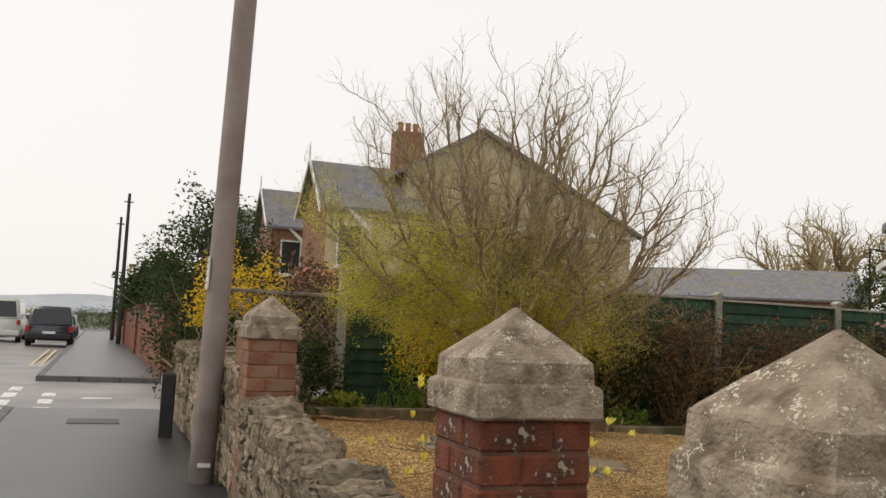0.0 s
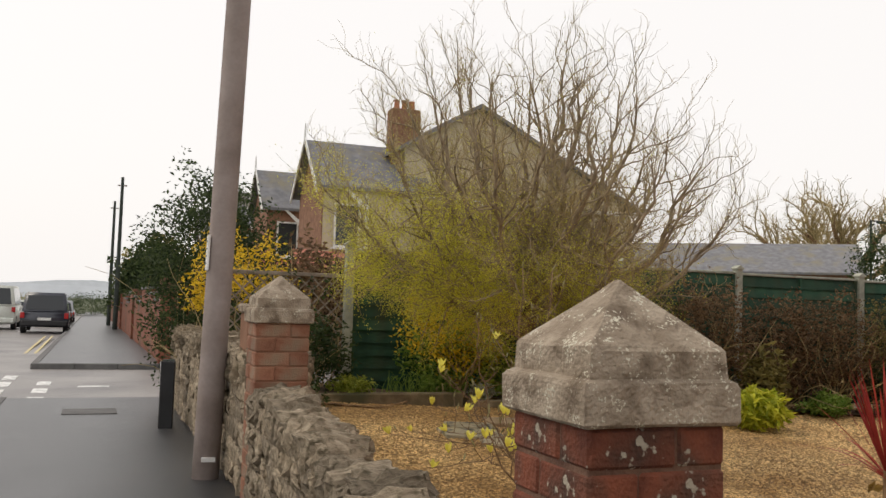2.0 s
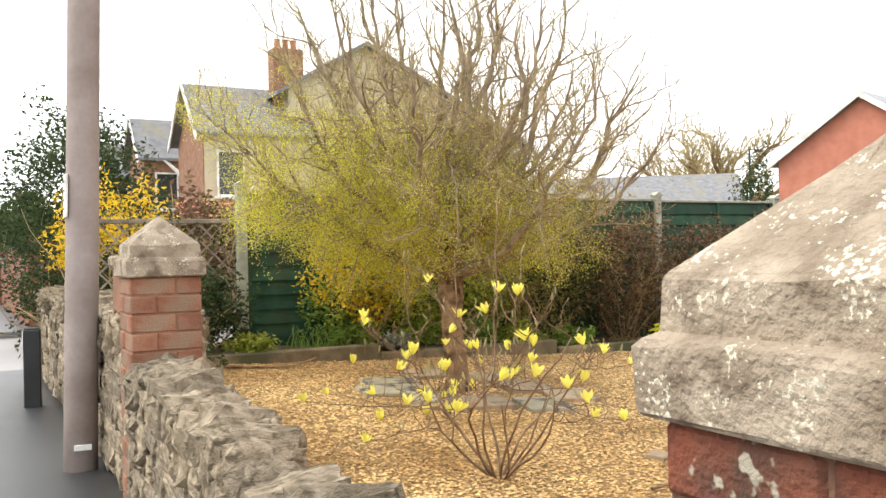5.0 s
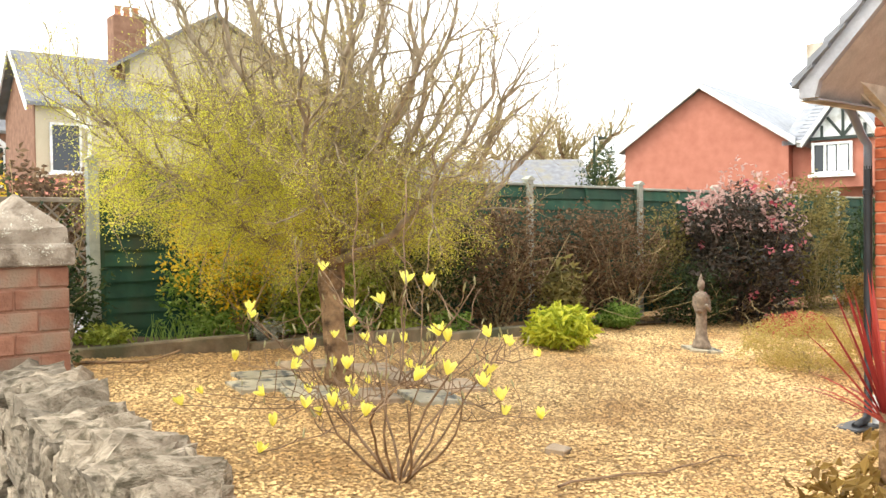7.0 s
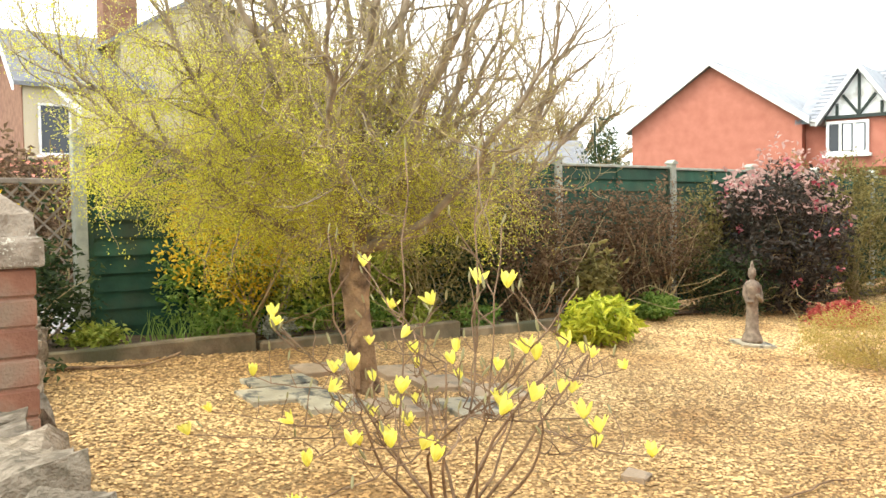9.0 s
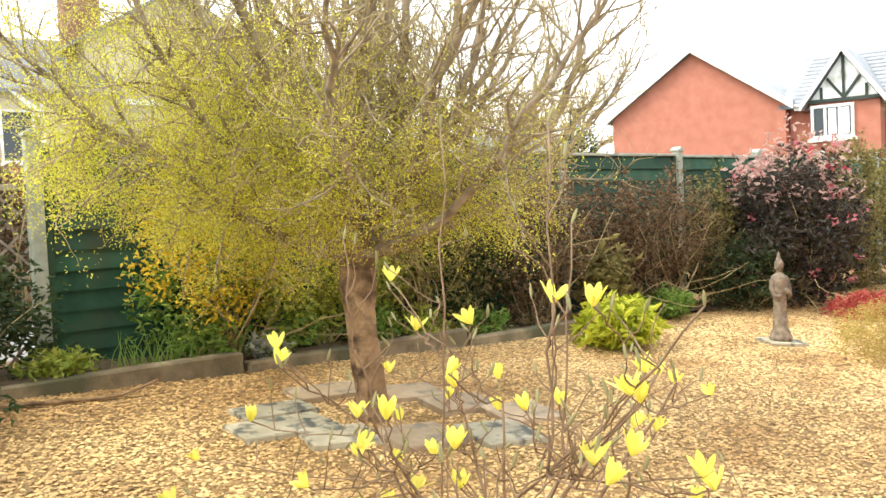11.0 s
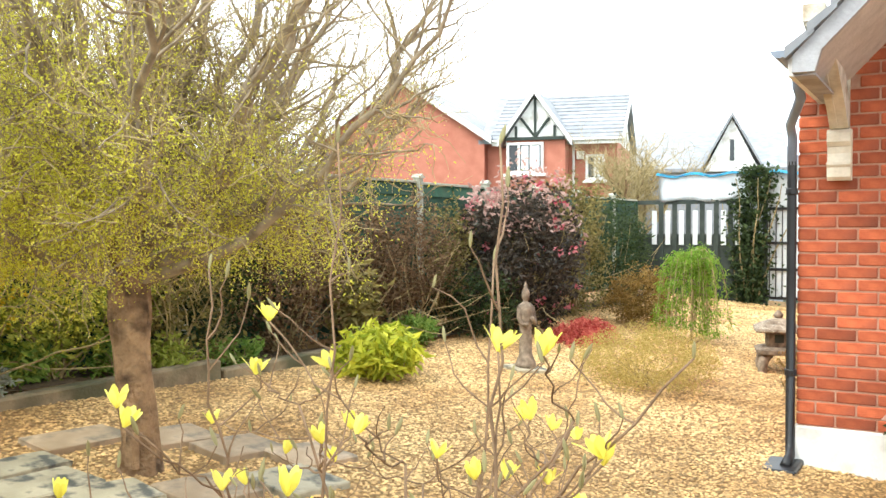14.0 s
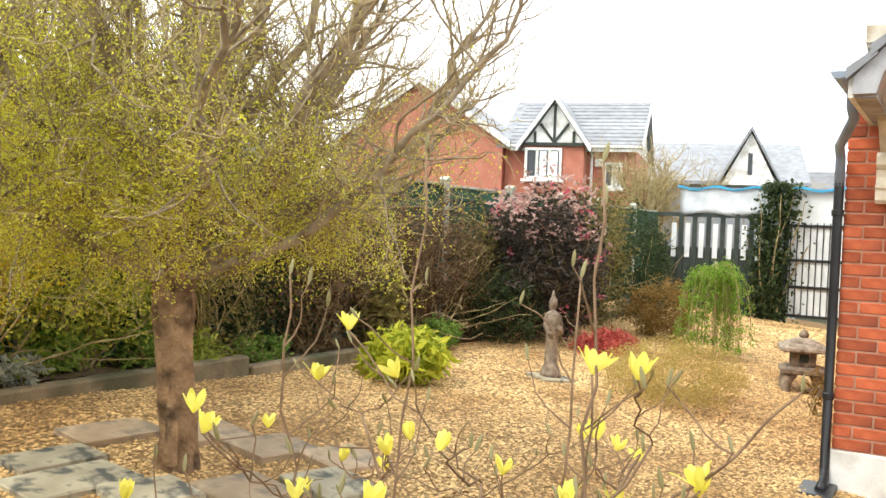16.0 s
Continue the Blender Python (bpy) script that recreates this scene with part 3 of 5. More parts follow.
# ---- cars ----
def car(label, x, y, paint, length, width, height, kind="car", group="parked vehicles"):
    t = thing(kind, label, "van" if kind == "van" else "car", (x, y, pz(y) - 0.11), group)
    w, L, H = width / 2, length, height
    belt = H * 0.56
    bm = prism([(0.05, 0.28), (L - 0.1, 0.28), (L, 0.5), (L - 0.05, belt - 0.1), (L - 0.9, belt), (0.1, belt), (0.0, belt - 0.15), (0, 0.45)], "x", -w, w)
    bmesh.ops.bevel(bm, geom=bm.edges[:], offset=0.06, segments=2, affect="EDGES")
    part("body", bm, paint, t, smooth=True)
    lo, hi = (0.06, L - 1.1 if kind == "car" else L - 0.6), (0.30 if kind == "car" else 0.14, L - 1.9 if kind == "car" else L - 1.2)
    bm = bmesh.new()
    a = [bm.verts.new(c) for c in ((-w + 0.05, lo[0], belt - 0.02), (w - 0.05, lo[0], belt - 0.02), (w - 0.05, lo[1], belt - 0.02), (-w + 0.05, lo[1], belt - 0.02))]
    b = [bm.verts.new(c) for c in ((-w + 0.17, hi[0], H), (w - 0.17, hi[0], H), (w - 0.17, hi[1], H), (-w + 0.17, hi[1], H))]
    for k in range(4):
        bm.faces.new((a[k], a[(k + 1) % 4], b[(k + 1) % 4], b[k]))
    bm.faces.new(b)
    bmesh.ops.bevel(bm, geom=bm.edges[:], offset=0.05, segments=2, affect="EDGES")
    part("cabin", bm, paint, t, smooth=True)
    zb, zt = belt + 0.04, H - 0.12

    def at(z):
        k = (z - belt) / (H - belt)
        return lo[0] + (hi[0] - lo[0]) * k, w - 0.05 - 0.12 * k
    (ya, wa), (yb, wb) = at(zb), at(zt)
    raw("rear_window", [(-wa + 0.12, ya - 0.015, zb), (wa - 0.12, ya - 0.015, zb), (wb - 0.12, yb - 0.015, zt), (-wb + 0.12, yb - 0.015, zt)], [(0, 1, 2, 3)], M_glass, t)
    for s in (-1, 1):
        raw("side_window", [(s * (wa + 0.012), ya + 0.25, zb), (s * (wa + 0.012), lo[1] - 0.35, zb), (s * (wb + 0.012), hi[1] - 0.05, zt), (s * (wb + 0.012), yb + 0.25, zt)], [(0, 1, 2, 3)], M_glass, t)
        part("tail_light", box(s * w - (0.16 if s > 0 else 0.0), s * w + (0.0 if s > 0 else 0.16), -0.02, 0.06, belt - 0.32, belt - 0.08, 0.01), M_redlamp, t)
        for yy in (0.85, L - 0.85):
            wh = bpy.data.objects.new("wheel", None)
            scene.collection.objects.link(wh)
            wh.parent = t
            wh.location = (s * (w - 0.1), yy, 0.33)
            wh.rotation_euler = (0, math.pi / 2, 0)
            part("tyre", lathe([(0.22, -0.1), (0.32, -0.11), (0.335, -0.06), (0.335, 0.06), (0.32, 0.11), (0.22, 0.1)], 18), M_tyre, wh, smooth=True)
            part("rim", lathe([(0.21, -0.105), (0.05, -0.112), (0.05, 0.112), (0.21, 0.105)], 12), M_silver, wh)
    part("bumper", box(-w + 0.03, w - 0.03, -0.06, 0.12, 0.32, 0.56, 0.04), M_black if kind == "car" else paint, t)
    part("registration_plate", box(-0.26, 0.26, -0.075, -0.06, 0.56, 0.67), M_white, t)
    return t


car("dark blue-grey people carrier parked facing away", -1.15, 42.0, M_car, 4.5, 1.85, 1.72)
car("pale cream panel van standing on the road", -3.6, 47.0, M_van, 4.9, 1.95, 2.05, "van")
car("silver hatchback parked at the kerb", -1.35, 54.0, M_silver, 4.1, 1.75, 1.45)
car("dark hatchback parked at the kerb", -1.35, 61.0, M_car, 4.1, 1.75, 1.42)
car("pale car far down the road", -3.6, 62.0, M_van, 4.2, 1.75, 1.45)
car("silver estate car parked at the kerb", -1.35, 68.0, M_silver, 4.4, 1.78, 1.5)
car("white panel van farther along the road", -5.2, 58.0, M_white, 5.0, 1.95, 2.2, "van")


# ---- garden fence, beds and slabs ----
FY = 10.1
FX = [3.14, 4.79, 6.43, 8.08, 10.06, 11.75, 13.4, 15.1, 16.8, 18.3]


def fence_top(x):
    return 1.80 - 0.006 * (x - 3)


fence = thing("fence", "dark green overlap panel fence between weathered timber posts", "fence", (0, 0, 0))


def sub(name, parent, loc):
    o = new(name)
    o.empty_display_size = 0.1
    o.parent, o.location = parent, loc
    return o


for i, (xa, xb) in enumerate(zip(FX, FX[1:])):
    p = sub("post", fence, (xa, FY - 0.02, gz(xa, FY)))
    hgt = fence_top(xa) + 0.04 - gz(xa, FY)
    part("shaft", box(-0.045, 0.045, -0.045, 0.045, -0.3, hgt, 0.006), M_post, p)
    part("post_cap", prism([(-0.058, hgt), (0.058, hgt), (0.058, hgt + 0.015), (0, hgt + 0.05), (-0.058, hgt + 0.015)], "y", -0.058, 0.058), M_post, p)
    f = sub("panel", fence, (xa + 0.05, FY, 0))
    L = xb - xa - 0.1
    z, top = fence_top(xa) - 1.62, fence_top(xa) - 0.03
    k = 0
    while z < top - 0.02:
        part("slat", prism([(-0.026, z), (-0.012, z), (0.012, min(z + 0.15, top)), (0.0, min(z + 0.15, top))], "x", 0.0, L), M_green, f)
        z += 0.132
        k += 1
    part("top_rail", box(0, L, -0.03, 0.035, top, top + 0.03, 0.004), M_post, f)
    for q in (0.02, L / 2, L - 0.02):
        part("batten", box(q - 0.02, q + 0.02, -0.034, -0.008, fence_top(xa) - 1.62, top), M_green, f)

tr = thing("trellis", "brown weathered diamond trellis fence with climbing stems", "trellis", (1.9, FY + 0.02, 0))
for s in (-1, 1):
    for i in range(-6, 12):
        a = Vector((i * 0.14, s * 0.008, 0.35 if s > 0 else 1.52))
        b = a + Vector((1.17, 0, 1.17 * s))
        lo, hi = max(0.0, a.x), min(1.2, b.x)
        if hi - lo > 0.1:
            pa = a + (b - a) * ((lo - a.x) / 1.17)
            pb = a + (b - a) * ((hi - a.x) / 1.17)
            raw("lath", *tubes([[(pa, 0.011), (pb, 0.011)]], 4), M_trellis, tr)
part("rail", box(0, 1.22, -0.03, 0.03, 1.50, 1.54, 0.005), M_trellis, tr)
part("rail", box(0, 1.22, -0.03, 0.03, 0.33, 0.37, 0.005), M_trellis, tr)

# raised bed behind sleepers
vs, fs = [], []
for j in range(9):
    for i in range(61):
        x, y = 2.0 + 15.8 * i / 60, 9.44 + 0.64 * j / 8
        lift = 0.08 if x < 5.5 else max(0.03, 0.08 - (x - 5.5) * 0.02)
        vs.append((x, y, gz(x, 9.5) + lift + 0.035 * noise.noise(Vector((x * 2, y * 3, 1)))))
for j in range(8):
    for i in range(60):
        a = j * 61 + i
        fs.append((a, a + 1, a + 62, a + 61))
tagged(raw("flower_bed", vs, fs, M_soil, smooth=True), "dark earth flower bed along the fence", "flower bed", kind="structure")
for x0, x1, ya, yb in ((2.25, 4.15, 9.46, 9.40), (4.18, 6.05, 9.40, 9.34), (6.08, 7.6, 9.34, 9.28)):
    a = math.degrees(math.atan2(yb - ya, x1 - x0))
    t = thing("timber_sleeper", "weathered timber sleeper edging the flower bed", "sleeper", (x0, ya, gz((x0 + x1) / 2, 9.4)), "sleepers", rz=a)
    bm = box(0, x1 - x0, -0.06, 0.06, -0.08, 0.095 if x0 < 6 else 0.085, 0.012)
    part("beam", bm, M_sleeper, t)


def slab(x, y, w, d, rz, label="grey stone paving slab laid on the gravel", stone=None):
    bm = box(-w / 2, w / 2, -d / 2, d / 2, -0.03, 0.034, 0.006)
    for v in bm.verts:
        v.co += Vector((R.gauss(0, 0.004), R.gauss(0, 0.004), 0))
    o = part("paving_slab", bm, stone or M_slab)
    o.matrix_world = Matrix.Translation((x, y, gz(x, y))) @ Matrix.Rotation(math.atan(0.087), 4, "X") @ Matrix.Rotation(math.atan(0.0395), 4, "Y") @ Matrix.Rotation(radians(rz), 4, "Z")
    return tagged(o, label, "paving slab", "slabs round the tree")


for x, y, w, d, rz, tan in ((3.70, 8.11, 0.52, 0.29, -5, 0), (3.82, 8.40, 0.43, 0.23, -3, 0), (4.31, 8.60, 0.48, 0.28, -7, 1), (3.86, 7.82, 0.36, 0.28, -12, 0), (4.20, 7.60, 0.36, 0.34, -14, 1), (4.58, 7.42, 0.36, 0.36, -14, 0), (4.80, 7.98, 0.40, 0.30, -12, 1), (4.96, 7.64, 0.36, 0.34, -12, 1), (4.72, 8.34, 0.36, 0.30, -10, 1)):
    slab(x, y, w, d, rz + R.uniform(-3, 3), *(("tan sandstone paving slab laid on the gravel", M_slab_tan) if tan else ()))
slab(4.49, 6.12, 0.13, 0.11, 25, "small buff stone flat in the gravel", M_slab_tan)
st = []
for k in range(13):
    u = k / 12
    x, y = 4.02 + 1.46 * u, 5.66 - 0.10 * u + 0.03 * math.sin(u * 9) + 0.015 * math.sin(u * 23)
    st.append((Vector((x, y, gz(x, y) + 0.018)), 0.008 - 0.004 * u))
tagged(raw("fallen_stick", *tubes([st], 6), M_mtwig), "thin dark fallen branch lying on the gravel", "stick")
st = wiggle(Vector((2.5, 9.2, gz(2.5, 9.2) + 0.03)), Vector((1.0, -0.1, -0.03)), 1.0, 0.016, 0.008, 9, 0.09)
tagged(raw("fallen_stick", *tubes([st], 6), M_bark), "dark broken branch lying by the sleepers", "stick")


# ---- the willow-like garden tree ----
def crooked_tree(name, label, base, trunk_h, trunk_r, height, spread, limbs, seed, bark, twigm, fine=3, low=0.15):
    rng = random.Random(seed)
    t = thing(name, label, "tree", base)
    trunk = [(Vector((0, 0, -0.15)), trunk_r * 1.45), (Vector((0.005, 0, 0.05)), trunk_r * 1.15)]
    n = 9
    for i in range(1, n + 1):
        h = trunk_h * i / n
        trunk.append((Vector((trunk_r * 0.25 * math.sin(i * 1.1), trunk_r * 0.25 * math.cos(i * 0.9), h)), trunk_r * (1.0 - 0.12 * i / n + 0.07 * math.sin(i * 2.3))))
    raw("trunk", *tubes([trunk], 12), bark, t, smooth=True)
    fork = trunk[-1][0]
    big, small, mains_ = [], [], []
    reach = height - trunk_h
    for i in range(limbs):
        a = 2 * math.pi * (i + rng.uniform(-0.3, 0.3)) / limbs
        out = rng.uniform(0.35, 0.9) if i % 3 else rng.uniform(0.08, 0.3)
        start = fork - Vector((0, 0, rng.uniform(0, trunk_h * 0.12)))
        rise = reach * rng.uniform(0.5, 0.78) * (1.1 - 0.5 * out)
        limb, q = [], Vector((0, 0, 0))
        for k in range(10):
            u = k / 9
            q = q * 0.7 + Vector((rng.gauss(0, 0.022), rng.gauss(0, 0.022), rng.gauss(0, 0.02))) * reach * (u > 0)
            limb.append((start + Vector((math.cos(a) * out * spread * u ** 1.25, math.sin(a) * out * spread * u ** 1.25, rise * u ** 0.9)) + q, trunk_r * (0.40 - 0.24 * u)))
        mains_.append(limb)
        for k in range(2, 10):
            for _ in range(2 if k < 6 else 3):
                p, r = limb[k]
                e = (limb[k][0] - limb[k - 1][0]).normalized()
                drop = -0.35 if (rng.random() < low and k < 7) else 0.62
                e2 = e * 0.7 + Vector((rng.gauss(0, 0.5) + math.cos(a) * 0.35, rng.gauss(0, 0.5) + math.sin(a) * 0.35, drop + rng.gauss(0, 0.25)))
                sub = wiggle(p, e2, reach * rng.uniform(0.16, 0.36), r * 0.55, r * 0.2, 7, 0.26, 0.04, rng)
                big.append(sub)
                for q in range(2, 8):
                    for _ in range(fine if q > 4 else 2):
                        p2, r2 = sub[q]
                        f = (sub[q][0] - sub[q - 1][0]).normalized() * 0.8 + Vector((rng.gauss(0, 0.5), rng.gauss(0, 0.5), 0.35 + rng.gauss(0, 0.35)))
                        tw = wiggle(p2, f, reach * rng.uniform(0.07, 0.17), max(r2 * 0.6, trunk_r * 0.035), trunk_r * 0.016, 5, 0.38, 0.06, rng)
                        small.append(tw)
    for q in mains_:
        raw("limb", *tubes([q], 8), bark, t, smooth=True)
    raw("branchwork", *tubes(big, 5), twigm, t, smooth=True)["kind"] = "stuff"
    raw("twigwork", *tubes(small, 3), twigm, t)["kind"] = "stuff"
    return t


def willow_tree(name, label, base, seed):
    """Short leaning trunk, stout limbs that fan out and turn up, wavy upright twigs, leaves low down."""
    rng = random.Random(seed)
    t = thing(name, label, "tree", base)
    col = []
    for i, (h, r) in enumerate(((-0.15, 0.135), (0.03, 0.104), (0.15, 0.09), (0.3, 0.083), (0.45, 0.080), (0.6, 0.083), (0.72, 0.089), (0.85, 0.093), (0.98, 0.104), (1.1, 0.096), (1.25, 0.072), (1.45, 0.058), (1.7, 0.046), (1.95, 0.030))):
        col.append((Vector((0.018 * math.sin(i * 1.1) - 0.035 * h * (h < 1), 0.018 * math.cos(i * 0.9) + 0.02 * h, h)), r * (1 + 0.06 * math.sin(i * 2.3))))
    sides = 20
    vs_, fs_ = tubes([[(p, r) for p, r in col]], sides)
    for k, v in enumerate(vs_):
        c = col[k // sides][0]
        d = Vector((v.x - c.x, v.y - c.y, 0))
        rib = noise.noise(Vector((d.x * 22, d.y * 22, v.z * 2.2))) * 0.16 + noise.noise(Vector((d.x * 50, d.y * 50, v.z * 6))) * 0.08
        v.x, v.y = v.x + d.x * rib, v.y + d.y * rib
    raw("trunk", vs_, fs_, M_bark, t, smooth=True)
    # split bark flap low on the trunk
    raw("bark_flap", *tubes([[(Vector((-0.085, -0.05, 0.04)), 0.035), (Vector((-0.082, -0.052, 0.2)), 0.032), (Vector((-0.088, -0.05, 0.34)), 0.022), (Vector((-0.105, -0.06, 0.41)), 0.006)]], 6), M_bark, t, "loose flap of torn bark")

    def column(h):
        return min(col, key=lambda q: abs(q[0].z - h))

    limbs, branches, twigs, leafy = [], [], [], []
    left = Vector((-0.76, 0.65, 0))
    count = 33
    stout_limbs = [(left, 1.02, 1.0, 2.75, 0.046), (left, 0.62, 1.05, 3.1, 0.040), (-left, 0.95, 1.02, 2.35, 0.036), (Vector((0.65, 0.76, 0)), 0.6, 1.1, 3.0, 0.036), (Vector((-0.65, -0.76, 0)), 0.55, 1.1, 2.9, 0.034), (-left, 0.4, 1.1, 3.15, 0.038)]
    for i in range(count):
        a = i * 2.39996 + rng.uniform(-0.25, 0.25)
        rho = 1.78 * math.sqrt((i + 0.6) / 27)
        away = Vector((math.cos(a), math.sin(a), 0))
        h0 = max(0.86, 1.80 - 0.60 * rho + rng.uniform(-0.14, 0.08))
        start, r0 = column(h0)
        start = Vector((start.x, start.y, h0))
        zt = 1.62 + 1.74 * max(0.0, 1 - (rho / 1.98) ** 2) * rng.uniform(0.82, 1.02)
        tip = away * rho + left * (0.06 * rho) + Vector((0, 0, zt))
        ctrl = away * (rho * 0.70) + Vector((0, 0, h0 + 0.30 * (zt - h0)))
        if i >= count - len(stout_limbs):
            away, rho, h0, zt, thick = stout_limbs[i - count]
            start = Vector((*column(h0)[0].xy, h0))
            tip = away * rho + Vector((rng.gauss(0, 0.08), rng.gauss(0, 0.08), zt))
            ctrl = away * (rho * 0.62) + Vector((0, 0, h0 + 0.34 * (zt - h0)))
        limb, q = [], Vector((0, 0, 0))
        stout = 1.25 if i % 3 == 0 else 0.85
        rb = min(r0 * 0.66, 0.050 - 0.013 * rho) * rng.uniform(0.8, 1.05) * stout
        if i >= count - len(stout_limbs):
            rb = thick
        for k in range(17):
            u = k / 16
            q = q * 0.72 + Vector((rng.gauss(0, 0.024), rng.gauss(0, 0.024), rng.gauss(0, 0.012))) * (k > 0)
            limb.append((start * (1 - u) ** 2 + ctrl * (2 * u * (1 - u)) + tip * u * u + q, rb * (1 - u) ** 0.8 + 0.005))
        limbs.append(limb)
        for k in range(4, 17):
            for _ in range(2 if k % 2 else 1):
                p, r = limb[k]
                e = (limb[k][0] - limb[k - 1][0]).normalized()
                d = e * 0.75 + away * 0.18 + Vector((rng.gauss(0, 0.45), rng.gauss(0, 0.45), 0.32 + rng.gauss(0, 0.2)))
                br = wiggle(p, d, rng.uniform(0.30, 0.70), min(r * 0.6, 0.0085), 0.0022, 9, 0.24, 0.06, rng)
                branches.append(br)
                for j in range(2, 10):
                    for _ in range(1 if p.z > 1.9 and left.dot(p) < 0.5 else 2):
                        f = (br[j][0] - br[j - 1][0]).normalized() * 0.6 + Vector((rng.gauss(0, 0.45), rng.gauss(0, 0.45), 0.45 + rng.gauss(0, 0.2)))
                        tw = wiggle(br[j][0], f, rng.uniform(0.12, 0.32), 0.0021, 0.0010, 6, 0.32, 0.10, rng)
                        twigs.append(tw)
                        leafy += [x for x, _ in tw[1:]]
        # hanging lower twigs
        for k in range(3, 13):
            for _ in range(2):
                p, r = limb[k]
                if p.z > 2.1 or rng.random() > 0.62 + 0.38 * left.dot(p):
                    continue
                d = away * 0.6 + left * 0.25 + Vector((rng.gauss(0, 0.5), rng.gauss(0, 0.5), -0.16 + rng.gauss(0, 0.25)))
                br = wiggle(p, d, rng.uniform(0.25, 0.6), min(r * 0.5, 0.007), 0.002, 8, 0.22, -0.03, rng)
                branches.append(br)
                for j in range(2, 9):
                    for _ in range(2):
                        tw = wiggle(br[j][0], Vector((rng.gauss(0, 0.6), rng.gauss(0, 0.6), rng.gauss(0, 0.5) - 0.1)), rng.uniform(0.10, 0.26), 0.0024, 0.0012, 5, 0.3, 0.0, rng)
                        twigs.append(tw)
                        leafy += [x for x, _ in tw[1:]] * 2
    for q in limbs:
        raw("limb", *tubes([q], 8), M_limb, t, smooth=True)
    raw("branchwork", *tubes(branches, 5), M_limb, t, smooth=True)["kind"] = "stuff"
    raw("twigwork", *tubes(twigs, 3), M_twig, t)["kind"] = "stuff"
    pts = []
    while len(pts) < 158000:
        p = rng.choice(leafy)
        side = max(-1.0, min(1.0, (-0.76 * p.x + 0.65 * p.y) / 1.4))
        if rng.random() < max(0.045, min(1.0, (2.10 + 0.62 * side - p.z) / 0.9)) * (0.80 + 0.20 * side) and not (p.z < 0.95 and p.xy.length < 0.5):
            pts.append(p + Vector((rng.gauss(0, 0.034), rng.gauss(0, 0.034), rng.gauss(0, 0.034) - 0.02)))
    raw("crown", *leaves(pts, 0.0128, 0.5, 0.5, rng), L_willow, t, "haze of small fresh yellow-green leaves")["kind"] = "stuff"
    return t


willow_tree("contorted_willow", "contorted willow with twisted bare top twigs and fresh yellow-green leaves", (4.21, 8.04, gz(4.21, 8.04)), 5)


# ---- magnolia ----
def petal_flower(seed, size, open_):
    """A tulip-shaped flower: six cupped petals in two whorls and a small green cone inside."""
    rng = random.Random(seed)
    vs, fs = [], []
    for k in range(6):
        a = 2 * math.pi * k / 6 + rng.uniform(-0.2, 0.2)
        tilt = open_ * rng.uniform(0.5, 1.4) * (1.0 if k % 2 else 0.6)
        tall = rng.uniform(0.88, 1.08)
        b = len(vs)
        for h, w in ((0, 0.10), (0.22, 0.26), (0.5, 0.36), (0.78, 0.31), (1.0, 0.10)):
            rad = (0.07 + 0.25 * math.sin(min(h, 0.75) * 2.05) + tilt * h * h * 0.55) * size
            for sgn in (-1, 0, 1):
                out = Vector((math.cos(a), math.sin(a), 0)) * (rad - 0.05 * size * abs(sgn))
                vs.append(out + Vector((-math.sin(a), math.cos(a), 0)) * (sgn * w * size * 0.62) + Vector((0, 0, h * size * tall * (1 - 0.18 * tilt))))
        for i in range(4):
            for c in (0, 1):
                q = b + 3 * i + c
                fs.append((q, q + 1, q + 4, q + 3))
    me = bpy.data.meshes.new("flower")
    me.from_pydata(vs, [], fs)
    me.materials.append(L_mag)
    me.polygons.foreach_set("use_smooth", [True] * len(me.polygons))
    me.update()
    return me


FLOWERS = [petal_flower(i, 0.060, o) for i, o in enumerate((0.1, 0.25, 0.4, 0.6, 0.85))]
bud_bm = lathe([(0.002, 0), (0.004, 0.006), (0.0052, 0.018), (0.004, 0.032), (0.001, 0.042)], 6)
BUD = bpy.data.meshes.new("bud")
bud_bm.to_mesh(BUD)
bud_bm.free()
BUD.materials.append(L_bud)
MB = Vector((3.40, 6.15, gz(3.40, 6.15)))
mag = thing("magnolia", "young magnolia with yellow tulip flowers on bare twigs", "shrub", MB)
TIPS = [(3.08, 5.63, 1.04), (3.14, 5.55, 1.03), (2.77, 6.47, 0.89), (3.03, 6.23, 1.08), (3.13, 5.41, 0.81), (2.97, 5.63, 0.79), (3.07, 5.39, 0.84), (3.06, 5.50, 0.66), (3.45, 6.65, 0.85),
        (3.47, 6.37, 0.89), (3.27, 6.53, 0.57), (2.73, 6.40, 0.86), (3.00, 5.92, 0.53), (3.35, 6.66, 0.38), (3.60, 5.59, 0.41), (2.90, 7.35, 0.36), (2.75, 5.45, 0.55), (3.18, 5.48, 0.66), (3.0, 5.95, 0.84), (2.82, 6.75, 0.62)]
TALL = [(3.09, 5.63, 1.46), (3.14, 6.10, 1.49), (3.30, 5.75, 1.20), (3.12, 5.22, 1.02), (2.95, 6.35, 1.18)]
mr = random.Random(21)
tips = [Vector(p) - MB for p in TIPS]
for k in range(32):
    a, rad = mr.uniform(0, 6.28), mr.uniform(0.3, 0.95)
    tips.append(Vector((math.cos(a) * rad - 0.2, math.sin(a) * rad - 0.15, mr.uniform(0.36, 0.78) - rad * 0.08)))
tips = [p - Vector((0, 0, 0.03)) for p in tips]
stems, twigs, buds = [], [], []
mains = []
